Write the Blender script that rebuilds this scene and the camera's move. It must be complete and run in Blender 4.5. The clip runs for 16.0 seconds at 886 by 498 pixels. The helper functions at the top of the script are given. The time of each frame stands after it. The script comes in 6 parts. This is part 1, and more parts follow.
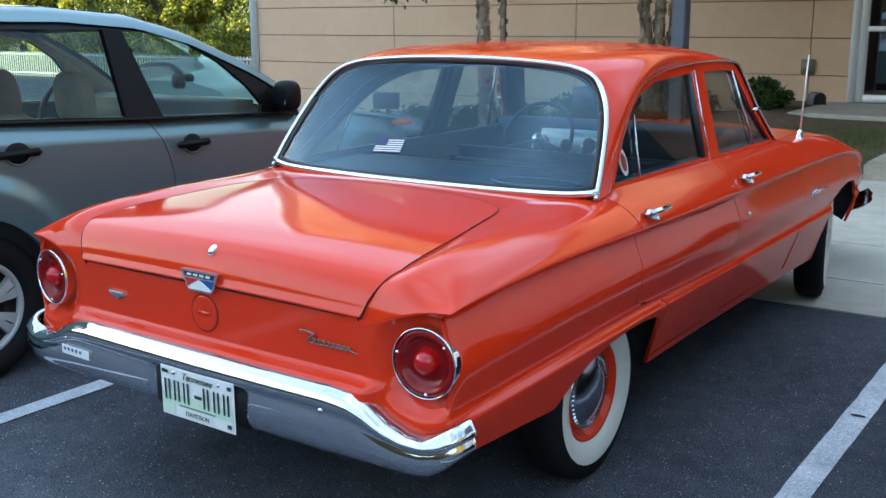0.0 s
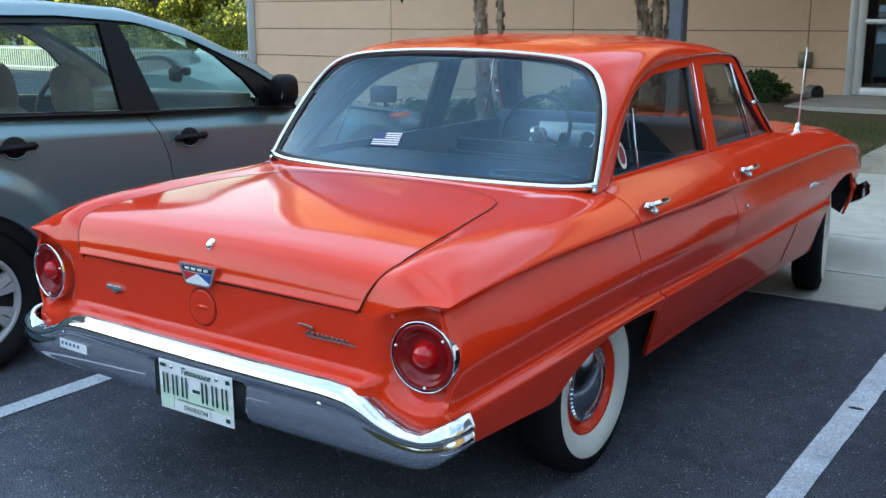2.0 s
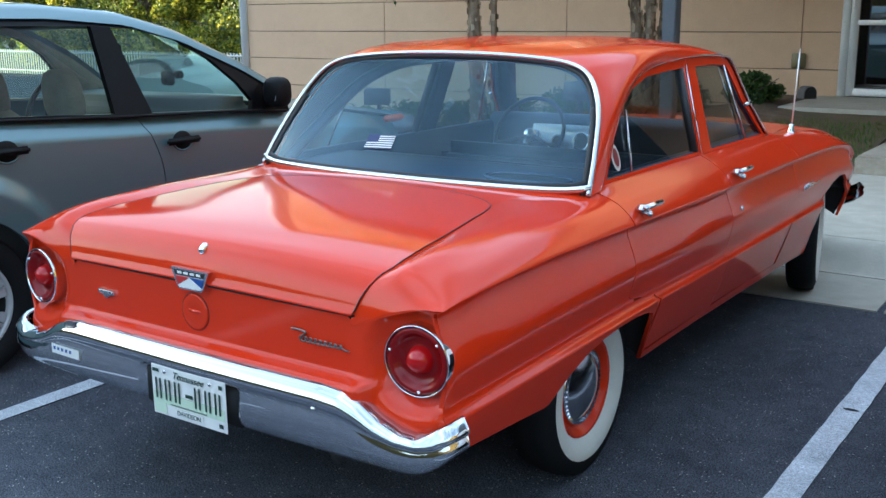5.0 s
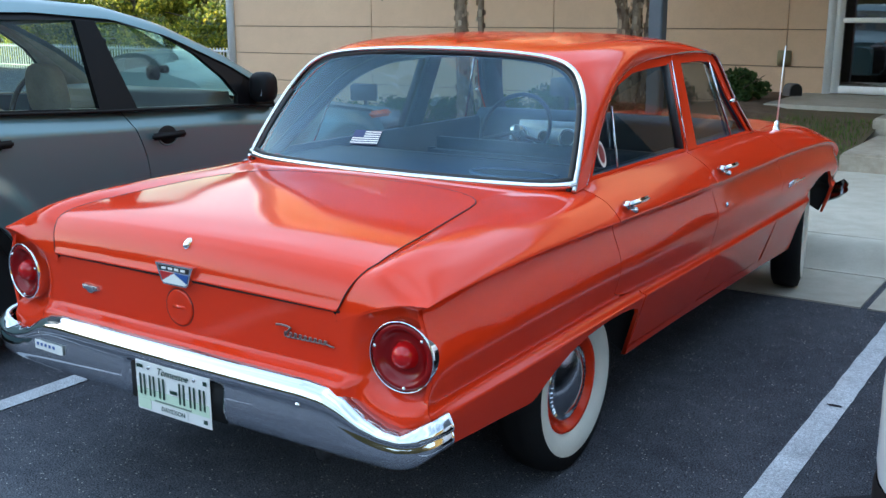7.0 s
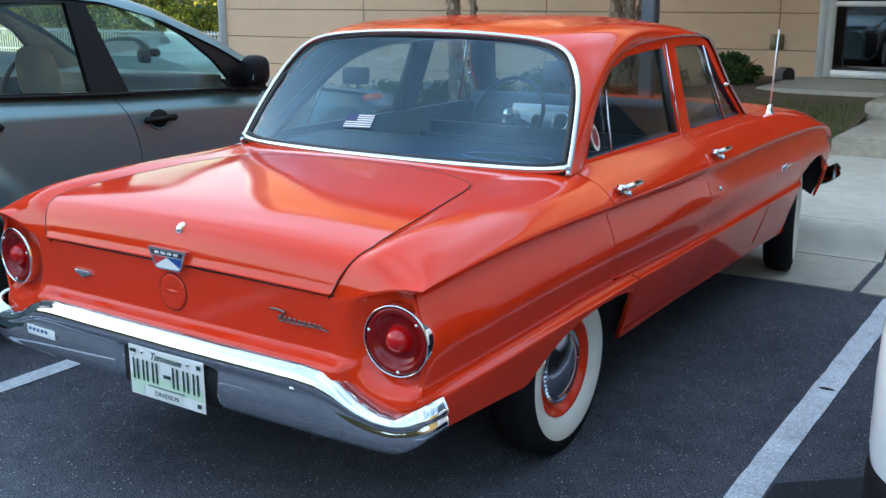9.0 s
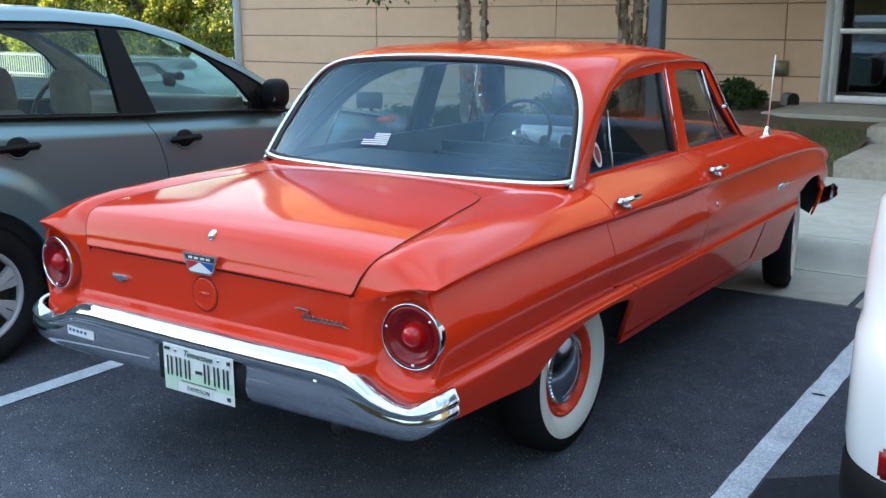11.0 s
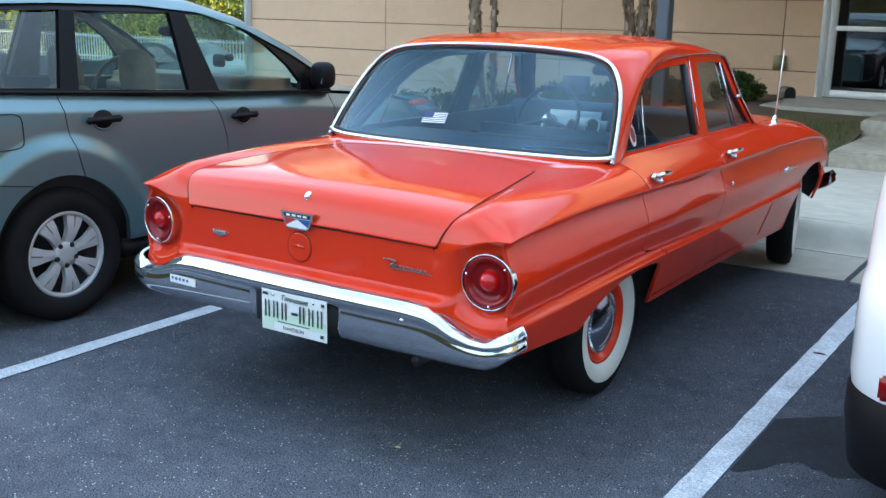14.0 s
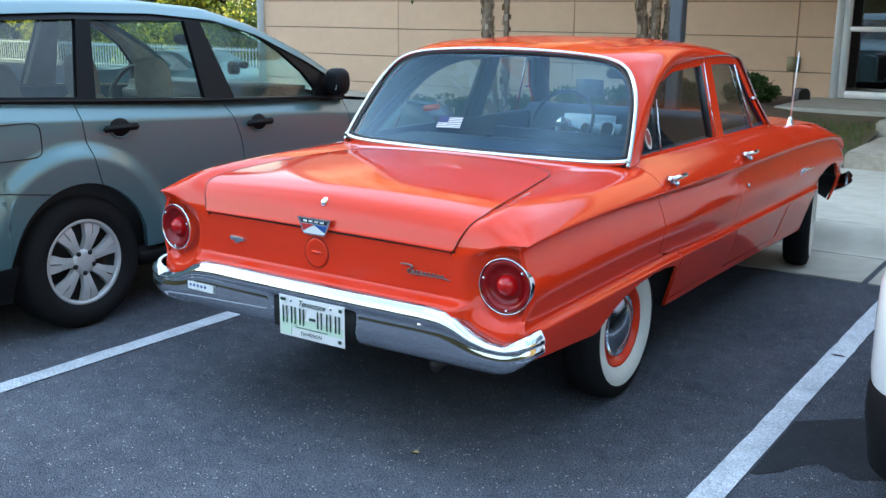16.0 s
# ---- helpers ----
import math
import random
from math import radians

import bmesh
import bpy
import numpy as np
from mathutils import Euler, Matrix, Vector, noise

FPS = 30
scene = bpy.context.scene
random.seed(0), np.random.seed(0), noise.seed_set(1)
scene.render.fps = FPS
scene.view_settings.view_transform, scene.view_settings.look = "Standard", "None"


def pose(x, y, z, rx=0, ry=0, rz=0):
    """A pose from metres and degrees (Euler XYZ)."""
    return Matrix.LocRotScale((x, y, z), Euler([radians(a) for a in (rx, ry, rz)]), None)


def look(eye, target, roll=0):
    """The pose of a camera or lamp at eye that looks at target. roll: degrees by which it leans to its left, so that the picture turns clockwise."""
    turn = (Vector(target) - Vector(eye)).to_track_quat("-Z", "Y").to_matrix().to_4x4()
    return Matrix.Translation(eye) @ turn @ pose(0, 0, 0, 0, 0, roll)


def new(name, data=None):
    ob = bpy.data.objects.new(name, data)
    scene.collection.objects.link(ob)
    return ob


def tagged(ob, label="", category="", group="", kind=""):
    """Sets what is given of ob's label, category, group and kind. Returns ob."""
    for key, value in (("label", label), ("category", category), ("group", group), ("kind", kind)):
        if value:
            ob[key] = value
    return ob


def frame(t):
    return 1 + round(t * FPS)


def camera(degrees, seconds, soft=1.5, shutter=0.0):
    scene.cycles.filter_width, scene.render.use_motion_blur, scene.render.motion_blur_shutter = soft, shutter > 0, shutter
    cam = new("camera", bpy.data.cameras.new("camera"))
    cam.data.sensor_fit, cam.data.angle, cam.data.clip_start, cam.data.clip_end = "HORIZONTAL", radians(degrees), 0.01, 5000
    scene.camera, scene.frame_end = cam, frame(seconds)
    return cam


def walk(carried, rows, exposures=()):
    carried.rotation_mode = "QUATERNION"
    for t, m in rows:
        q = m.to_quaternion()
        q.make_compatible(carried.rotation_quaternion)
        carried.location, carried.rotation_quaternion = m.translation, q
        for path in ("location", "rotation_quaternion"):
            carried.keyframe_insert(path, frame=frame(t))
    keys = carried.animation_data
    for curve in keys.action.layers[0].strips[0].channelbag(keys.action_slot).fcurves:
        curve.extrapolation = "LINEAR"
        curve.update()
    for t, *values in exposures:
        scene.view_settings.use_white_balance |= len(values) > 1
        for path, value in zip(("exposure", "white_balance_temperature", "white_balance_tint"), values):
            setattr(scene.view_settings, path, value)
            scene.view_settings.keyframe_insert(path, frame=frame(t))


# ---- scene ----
cam = camera(47.58, 16.0)
# seconds, place in metres, yaw, pitch, roll in degrees
PATH = [
    (0.0, 2.165, -2.853, 1.508, 35.31, -12.90, 0.33),
    (0.5, 2.161, -2.855, 1.508, 34.92, -12.79, 0.32),
    (1.0, 2.159, -2.856, 1.509, 34.96, -12.92, 0.40),
    (1.5, 2.158, -2.853, 1.506, 35.04, -13.06, 0.39),
    (2.0, 2.160, -2.851, 1.506, 35.14, -13.26, 0.40),
    (2.5, 2.166, -2.856, 1.506, 35.13, -13.28, 0.53),
    (3.0, 2.173, -2.861, 1.508, 34.86, -13.11, 0.54),
    (3.5, 2.176, -2.863, 1.508, 34.59, -12.79, 0.53),
    (4.0, 2.168, -2.856, 1.507, 34.45, -12.74, 0.59),
    (4.5, 2.154, -2.843, 1.507, 34.79, -13.13, 0.55),
    (6.8, 2.160, -2.837, 1.507, 34.50, -13.23, 0.29),
    (7.0, 2.157, -2.836, 1.506, 34.08, -13.38, 0.28),
    (7.5, 2.148, -2.830, 1.504, 33.49, -13.67, 0.24),
    (8.0, 2.147, -2.832, 1.505, 33.37, -13.80, 0.19),
    (8.5, 2.146, -2.835, 1.501, 33.35, -14.03, 0.08),
    (9.0, 2.150, -2.835, 1.504, 33.63, -14.28, 0.22),
    (11.3, 2.326, -3.138, 1.504, 34.53, -12.71, 0.29),
    (11.5, 2.360, -3.228, 1.509, 35.18, -13.21, 0.75),
    (12.0, 2.394, -3.390, 1.517, 34.97, -12.46, -0.18),
    (12.2, 2.372, -3.437, 1.522, 34.46, -11.76, -0.21),
    (12.5, 2.335, -3.508, 1.530, 33.98, -12.88, -0.26),
    (13.0, 2.331, -3.575, 1.527, 34.13, -14.09, -0.74),
    (13.5, 2.348, -3.596, 1.521, 33.98, -13.89, -0.99),
    (14.0, 2.341, -3.603, 1.525, 33.81, -13.53, -1.13),
    (14.5, 2.331, -3.603, 1.522, 33.93, -13.20, -0.90),
    (15.0, 2.331, -3.605, 1.527, 34.21, -13.19, -0.64),
    (15.5, 2.339, -3.611, 1.526, 34.31, -13.29, -0.40),
    (16.0, 2.334, -3.613, 1.524, 34.45, -13.25, -0.49),
]
walk(cam, [(t, pose(x, y, z, 90 + pitch, roll, yaw)) for t, x, y, z, yaw, pitch, roll in PATH],
     exposures=[(0.0, 2.5, 6400, 8), (12.0, 2.6, 6500, 8), (13.5, 2.75, 6500, 8), (16.0, 2.8, 6400, 8)])

# ---- world and sun: low evening sun in the west, an unseen wood shades the lot ----
SUN_EL, SUN_AZ = 8.0, -100.0     # degrees above the horizon; from north (+y) towards east
world = bpy.data.worlds.new("sky")
scene.world = world
world.use_nodes = True
wn = world.node_tree.nodes
sky = wn.new("ShaderNodeTexSky")
sky.sky_type, sky.sun_disc = "NISHITA", False
sky.sun_elevation, sky.sun_rotation = radians(SUN_EL), radians(SUN_AZ)
sky.air_density, sky.dust_density, sky.ozone_density = 1.0, 0.6, 1.0
wn["Background"].inputs[1].default_value = 0.12
# thin cloud all over the sky
cloud, veil, add_c = wn.new("ShaderNodeTexNoise"), wn.new("ShaderNodeMapRange"), wn.new("ShaderNodeMix")
cloud.inputs["Scale"].default_value, cloud.inputs["Detail"].default_value, cloud.inputs["Roughness"].default_value = 2.2, 7, 0.55
veil.inputs[1].default_value, veil.inputs[2].default_value = 0.36, 0.68
add_c.data_type, add_c.blend_type = "RGBA", "ADD"
add_c.inputs[7].default_value = (2.8, 3.7, 4.9, 1)
world.node_tree.links.new(cloud.outputs["Fac"], veil.inputs[0])
# the veil is thickest overhead and thins out towards the horizon
where, split, rise, thick = wn.new("ShaderNodeTexCoord"), wn.new("ShaderNodeSeparateXYZ"), wn.new("ShaderNodeMapRange"), wn.new("ShaderNodeMath")
rise.inputs[1].default_value, rise.inputs[2].default_value, rise.inputs[3].default_value, rise.inputs[4].default_value = 0.15, 0.95, 0.25, 1.0
thick.operation = "MULTIPLY"
world.node_tree.links.new(where.outputs["Generated"], split.inputs[0])
world.node_tree.links.new(split.outputs["Z"], rise.inputs[0])
world.node_tree.links.new(rise.outputs[0], thick.inputs[0])
world.node_tree.links.new(veil.outputs[0], thick.inputs[1])
world.node_tree.links.new(thick.outputs[0], add_c.inputs[0])
world.node_tree.links.new(sky.outputs[0], add_c.inputs[6])
world.node_tree.links.new(add_c.outputs[2], wn["Background"].inputs[0])
sun = new("sun", bpy.data.lights.new("sun", "SUN"))
sun.data.energy, sun.data.angle, sun.data.color = 5.0, radians(0.6), (1.0, 0.86, 0.66)
sun_from = Vector((math.sin(radians(SUN_AZ)) * math.cos(radians(SUN_EL)), math.cos(radians(SUN_AZ)) * math.cos(radians(SUN_EL)), math.sin(radians(SUN_EL))))
sun.matrix_world = look(tuple(sun_from * 60), (0, 0, 0))


# ---- materials ----
def material(name, color, rough=0.5, metal=0.0, vary=0.0, scale=8.0, bump=0.0, bump_scale=60.0, coat=0.0, second=None, soft_coat=0.03, **extra):
    """A principled material; vary: how far a soft noise shifts the colour towards second; bump: height of a fine noise in metres."""
    m = bpy.data.materials.new(name)
    m.use_nodes = True
    nt = m.node_tree
    b = nt.nodes["Principled BSDF"]
    b.inputs["Base Color"].default_value = (*color, 1)
    b.inputs["Roughness"].default_value, b.inputs["Metallic"].default_value = rough, metal
    b.inputs["Coat Weight"].default_value, b.inputs["Coat Roughness"].default_value = coat, soft_coat
    for k, v in extra.items():
        b.inputs[k.replace("_", " ")].default_value = v
    if vary or bump:
        tc = nt.nodes.new("ShaderNodeTexCoord")
    if vary:
        n1, n2 = nt.nodes.new("ShaderNodeTexNoise"), nt.nodes.new("ShaderNodeTexNoise")
        n1.inputs["Scale"].default_value, n2.inputs["Scale"].default_value = scale, scale * 9
        n1.inputs["Detail"].default_value = n2.inputs["Detail"].default_value = 6
        add = nt.nodes.new("ShaderNodeMix")
        add.inputs[0].default_value = 0.45
        nt.links.new(tc.outputs["Object"], n1.inputs["Vector"])
        nt.links.new(tc.outputs["Object"], n2.inputs["Vector"])
        nt.links.new(n1.outputs["Fac"], add.inputs[2])
        nt.links.new(n2.outputs["Fac"], add.inputs[3])
        ramp = nt.nodes.new("ShaderNodeMapRange")
        ramp.inputs[1].default_value, ramp.inputs[2].default_value = 0.35, 0.65
        ramp.inputs[3].default_value, ramp.inputs[4].default_value = 0.0, vary
        nt.links.new(add.outputs[0], ramp.inputs[0])
        mix = nt.nodes.new("ShaderNodeMix")
        mix.data_type = "RGBA"
        mix.inputs[6].default_value = (*color, 1)
        mix.inputs[7].default_value = (*(second or [c * 0.45 for c in color]), 1)
        nt.links.new(ramp.outputs[0], mix.inputs[0])
        nt.links.new(mix.outputs[2], b.inputs["Base Color"])
    if bump:
        n3, bp = nt.nodes.new("ShaderNodeTexNoise"), nt.nodes.new("ShaderNodeBump")
        n3.inputs["Scale"].default_value, n3.inputs["Detail"].default_value = bump_scale, 5
        bp.inputs["Distance"].default_value, bp.inputs["Strength"].default_value = bump, 1.0
        nt.links.new(tc.outputs["Object"], n3.inputs["Vector"])
        nt.links.new(n3.outputs["Fac"], bp.inputs["Height"])
        nt.links.new(bp.outputs[0], b.inputs["Normal"])
    return m


def glass(name, tint, rough=0.0, reflect=1.45, sheen=(1, 1, 1)):
    """Thin tinted pane: clear through the tint, with a real mirror image by angle."""
    m = bpy.data.materials.new(name)
    m.use_nodes = True
    nt = m.node_tree
    nt.nodes.remove(nt.nodes["Principled BSDF"])
    t, g, mix = nt.nodes.new("ShaderNodeBsdfTransparent"), nt.nodes.new("ShaderNodeBsdfGlossy"), nt.nodes.new("ShaderNodeMixShader")
    lw, pw, fr = nt.nodes.new("ShaderNodeLayerWeight"), nt.nodes.new("ShaderNodeMath"), nt.nodes.new("ShaderNodeMapRange")
    lw.inputs[0].default_value = 0.5
    pw.operation, pw.inputs[1].default_value = "POWER", 4.0
    f0 = 1.8 * ((reflect - 1) / (reflect + 1)) ** 2
    fr.inputs[3].default_value, fr.inputs[4].default_value = f0, 1.0
    nt.links.new(lw.outputs["Facing"], pw.inputs[0])
    nt.links.new(pw.outputs[0], fr.inputs[0])
    t.inputs[0].default_value = (*tint, 1)
    g.inputs["Roughness"].default_value = rough
    g.inputs["Color"].default_value = (*sheen, 1)
    nt.links.new(fr.outputs[0], mix.inputs[0])
    nt.links.new(t.outputs[0], mix.inputs[1])
    nt.links.new(g.outputs[0], mix.inputs[2])
    nt.links.new(mix.outputs[0], nt.nodes["Material Output"].inputs[0])
    return m


PAINT = material("orange_red_paint", (0.70, 0.036, 0.008), 0.45, 0.0, 0.10, 3.0, coat=0.90, second=(0.64, 0.029, 0.005), Specular_IOR_Level=0.0, Coat_IOR=1.45, soft_coat=0.085)
CHROME = material("chrome", (0.80, 0.81, 0.83), 0.07, 1.0, 0.25, 6.0, second=(0.62, 0.63, 0.66))
DARK_CHROME = material("worn_chrome", (0.55, 0.56, 0.58), 0.22, 1.0)
HUBCAP = material("dull_chrome", (0.62, 0.64, 0.67), 0.16, 1.0, 0.3, 9, second=(0.45, 0.46, 0.49))
BUMPER_CHROME = material("bumper_chrome", (0.64, 0.66, 0.69), 0.08, 1.0, 0.25, 6.0, second=(0.52, 0.54, 0.57))
BLACK = material("black_void", (0.008, 0.008, 0.009), 0.8)
RUBBER = material("tyre_rubber", (0.010, 0.010, 0.011), 0.8, 0, 0.4, 20, 0.0006, 120, second=(0.015, 0.015, 0.015), Specular_IOR_Level=0.15)
SEAL = material("black_seal", (0.012, 0.012, 0.014), 0.5)
WHITEWALL = material("whitewall_rubber", (0.72, 0.70, 0.62), 0.55, 0, 0.35, 14, second=(0.55, 0.53, 0.46))
LENS = material("red_lens", (0.24, 0.004, 0.005), 0.25, 0, coat=0.25, Specular_IOR_Level=0.2)
LENS_DEEP = material("deep_red_lens", (0.50, 0.006, 0.008), 0.2, 0, coat=0.5, Specular_IOR_Level=0.3)
VINYL = material("dark_blue_vinyl", (0.014, 0.040, 0.080), 0.45, 0, 0.4, 12, 0.0008, 90)
REAR_GLASS = glass("rear_window_glass", (0.56, 0.81, 0.95), reflect=1.44, sheen=(0.58, 0.84, 1.0))
SIDE_GLASS = glass("side_window_glass", (0.66, 0.70, 0.68), reflect=1.38)
FRONT_GLASS = glass("windscreen_glass", (0.72, 0.76, 0.76))
WHITE = material("white_enamel", (0.80, 0.80, 0.78), 0.4)
BLUE = material("blue_enamel", (0.02, 0.08, 0.30), 0.35)
RED = material("red_enamel", (0.55, 0.03, 0.03), 0.35)
PALE_GREEN = material("pale_green_print", (0.60, 0.74, 0.58), 0.45)
INK = material("dark_green_ink", (0.01, 0.045, 0.03), 0.45)
SILVER = material("silver_plastic", (0.47, 0.47, 0.47), 0.38, 0.15, 0.2, 20)


# ---- mesh helpers ----
def put(name, verts, faces, mat, parent=None, label="", smooth=True, mats=None, slots=None):
    me = bpy.data.meshes.new(name)
    me.from_pydata([tuple(v) for v in verts], [], [tuple(f) for f in faces])
    me.validate()
    for m in (mats or [mat]):
        me.materials.append(m)
    if slots:
        me.polygons.foreach_set("material_index", slots)
    if smooth:
        me.polygons.foreach_set("use_smooth", [True] * len(me.polygons))
    me.update()
    ob = new(name, me)
    if parent is not None:
        ob.parent = parent
    if label:
        ob["label"] = label
    return ob


def part(name, bm, mat, parent=None, label="", smooth=True):
    me = bpy.data.meshes.new(name)
    bmesh.ops.recalc_face_normals(bm, faces=bm.faces)
    bm.to_mesh(me)
    bm.free()
    me.materials.append(mat)
    if smooth:
        me.polygons.foreach_set("use_smooth", [True] * len(me.polygons))
    ob = new(name, me)
    if parent is not None:
        ob.parent = parent
    if label:
        ob["label"] = label
    return ob


def thing(name, label, category, group="", at=(0, 0, 0)):
    e = new(name)
    e.empty_display_size = 0.2
    e.location = at
    return tagged(e, label, category, group)


def auto_smooth(ob, angle=35):
    """Sharp edges where faces meet steeper than the angle."""
    me = ob.data
    bm = bmesh.new()
    bm.from_mesh(me)
    for e in bm.edges:
        if len(e.link_faces) == 2 and e.calc_face_angle(0) > radians(angle):
            e.smooth = False
    bm.to_mesh(me)
    bm.free()
    return ob


def box_bm(cx, cy, cz, sx, sy, sz, bevel=0.0, seg=2, bm=None):
    own = bm is None
    b = bmesh.new()
    bmesh.ops.create_cube(b, size=1.0)
    for v in b.verts:
        v.co = Vector((cx + v.co.x * sx, cy + v.co.y * sy, cz + v.co.z * sz))
    if bevel:
        bmesh.ops.bevel(b, geom=b.edges[:], offset=bevel, segments=seg, affect="EDGES")
    if own:
        return b
    me = bpy.data.meshes.new("t")
    b.to_mesh(me)
    b.free()
    bm.from_mesh(me)
    bpy.data.meshes.remove(me)
    return bm


def catmull(pts, n):
    """n points along a smooth curve through pts."""
    P = [np.array(p, float) for p in pts]
    P = [2 * P[0] - P[1]] + P + [2 * P[-1] - P[-2]]
    segs = len(P) - 3
    out = []
    for i in range(n):
        s = i / (n - 1) * segs
        k = min(int(s), segs - 1)
        t = s - k
        a, b, c, d = P[k:k + 4]
        out.append(0.5 * ((2 * b) + (c - a) * t + (2 * a - 5 * b + 4 * c - d) * t * t + (3 * b - a - 3 * c + d) * t ** 3))
    return out


def even(pts, n):
    """Points of a polyline at even steps of its length."""
    P = np.array(pts, float)
    L = np.concatenate([[0], np.cumsum(np.linalg.norm(np.diff(P, axis=0), axis=1))])
    s = np.linspace(0, L[-1], n)
    return np.stack([np.interp(s, L, P[:, i]) for i in range(P.shape[1])], 1)


def grid_faces(rows, cols, base=0, close_cols=False, close_rows=False):
    f = []
    for i in range(rows if close_rows else rows - 1):
        for j in range(cols if close_cols else cols - 1):
            a, b = base + i * cols + j, base + i * cols + (j + 1) % cols
            c, d = base + ((i + 1) % rows) * cols + (j + 1) % cols, base + ((i + 1) % rows) * cols + j
            f.append((a, b, c, d))
    return f


def tube(name, pts, radius, mat, parent=None, label="", sides=8, flat=None, closed=False):
    """A bar along a path; radius may be a list; flat=(direction, factor) squashes it."""
    P = [Vector(p) for p in pts]
    n = len(P)
    verts = []
    up = Vector((0.13, 0.27, 0.95))
    for i, p in enumerate(P):
        a, b = (P[i - 1] if (i or closed) else p), (P[(i + 1) % n] if (i < n - 1 or closed) else p)
        t = (b - a).normalized()
        u = up.cross(t)
        if u.length < 0.05:
            u = Vector((1, 0, 0)).cross(t)
        u.normalize()
        w = t.cross(u)
        up = w if i else up
        r = radius[i] if isinstance(radius, (list, tuple)) else radius
        for k in range(sides):
            an = 2 * math.pi * k / sides
            o = u * math.cos(an) * r + w * math.sin(an) * r
            if flat:
                d = Vector(flat[0]).normalized()
                o -= d * o.dot(d) * (1 - flat[1])
            verts.append(p + o)
    f = grid_faces(n, sides, 0, True, closed)
    if not closed:
        f += [tuple(range(sides))[::-1], tuple(range((n - 1) * sides, n * sides))]
    return put(name, verts, f, mat, parent, label)


def lathe(profile, steps, axis="x"):
    """Verts and faces of a turned form: profile of (along, radius) round an axis through the origin."""
    verts, faces = [], []
    for a, r in profile:
        for k in range(steps):
            an = 2 * math.pi * k / steps
            c, s = r * math.cos(an), r * math.sin(an)
            verts.append((a, c, s) if axis == "x" else ((c, a, s) if axis == "y" else (c, s, a)))
    faces = grid_faces(len(profile), steps, 0, True)
    return verts, faces


def mirrored(ob, name=None, parent=None):
    """A mirror copy of a part across x = 0 of its thing."""
    me = ob.data.copy()
    bm = bmesh.new()
    bm.from_mesh(me)
    for v in bm.verts:
        v.co.x = -v.co.x
    bmesh.ops.reverse_faces(bm, faces=bm.faces[:])
    bm.to_mesh(me)
    bm.free()
    o = new(name or ob.name.split(".")[0], me)
    o.parent = parent if parent is not None else ob.parent
    if "label" in ob:
        o["label"] = ob["label"]
    return o


def plate(name, outer, holes, to3d, thick, mat, parent, label=""):
    """A flat sheet with openings, given in two coordinates, laid by to3d(a, b, depth) and thickened."""
    bm = bmesh.new()
    loops = []
    for loop in [outer] + holes:
        vs = [bm.verts.new((a, b, 0)) for a, b in loop]
        loops.append(vs)
        for i in range(len(vs)):
            bm.edges.new((vs[i], vs[(i + 1) % len(vs)]))
    bmesh.ops.triangle_fill(bm, use_beauty=True, edges=bm.edges[:])
    bm.normal_update()
    for f in bm.faces:
        if f.normal.z < 0:
            f.normal_flip()
    r = bmesh.ops.extrude_face_region(bm, geom=bm.faces[:])
    top = [v for v in r["geom"] if isinstance(v, bmesh.types.BMVert)]
    for v in top:
        v.co.z = 1
    for v in bm.verts:
        v.co = Vector(to3d(v.co.x, v.co.y, v.co.z * thick))
    ob = part(name, bm, mat, parent, label, smooth=False)
    return ob

# ---- the orange sedan: x to its right, y forward from the rear axle ----
# stations along y, and the half section from the shoulder's inner edge down to the sill as (x, z) columns
YS = [-0.977, -0.974, -0.967, -0.953, -0.93, -0.88, -0.80, -0.60, -0.40, -0.20, 0.00, 0.15, 0.40, 1.00, 1.60, 1.90, 2.30, 2.70, 2.95, 3.10, 3.18]
SEC_X = [
    [.580, .582, .590, .608, .624, .637, .631, .606, .573, .530, .600, .705, .722, .722, .722, .718, .660, .630, .615, .610, .600],   # inner top
    [.690, .690, .690, .691, .692, .695, .695, .690, .690, .690, .705, .745, .760, .762, .762, .760, .730, .715, .705, .700, .690],
    [.785, .785, .785, .785, .786, .787, .788, .790, .792, .796, .800, .806, .812, .815, .815, .812, .805, .800, .795, .785, .765],
    [.846, .846, .847, .848, .850, .852, .853, .854, .855, .856, .857, .858, .858, .858, .857, .856, .854, .850, .846, .835, .805],   # crease
    [.820, .820, .821, .822, .824, .825, .826, .827, .828, .829, .830, .831, .833, .835, .836, .836, .836, .834, .830, .820, .790],
    [.850, .851, .852, .856, .860, .862, .864, .866, .866, .866, .866, .866, .868, .868, .868, .868, .868, .866, .860, .845, .812],
    [.836, .836, .837, .838, .839, .839, .839, .839, .839, .839, .840, .840, .841, .842, .842, .842, .842, .848, .842, .828, .798],
    [.846, .847, .848, .852, .856, .858, .860, .864, .866, .868, .870, .870, .866, .862, .862, .862, .862, .862, .852, .836, .806],   # lower crease
    [.832, .833, .834, .838, .841, .843, .844, .846, .848, .850, .850, .850, .842, .838, .838, .838, .838, .838, .830, .815, .790],
    [.800, .801, .802, .805, .808, .810, .812, .815, .815, .815, .815, .812, .790, .780, .780, .780, .790, .800, .795, .785, .770],
]
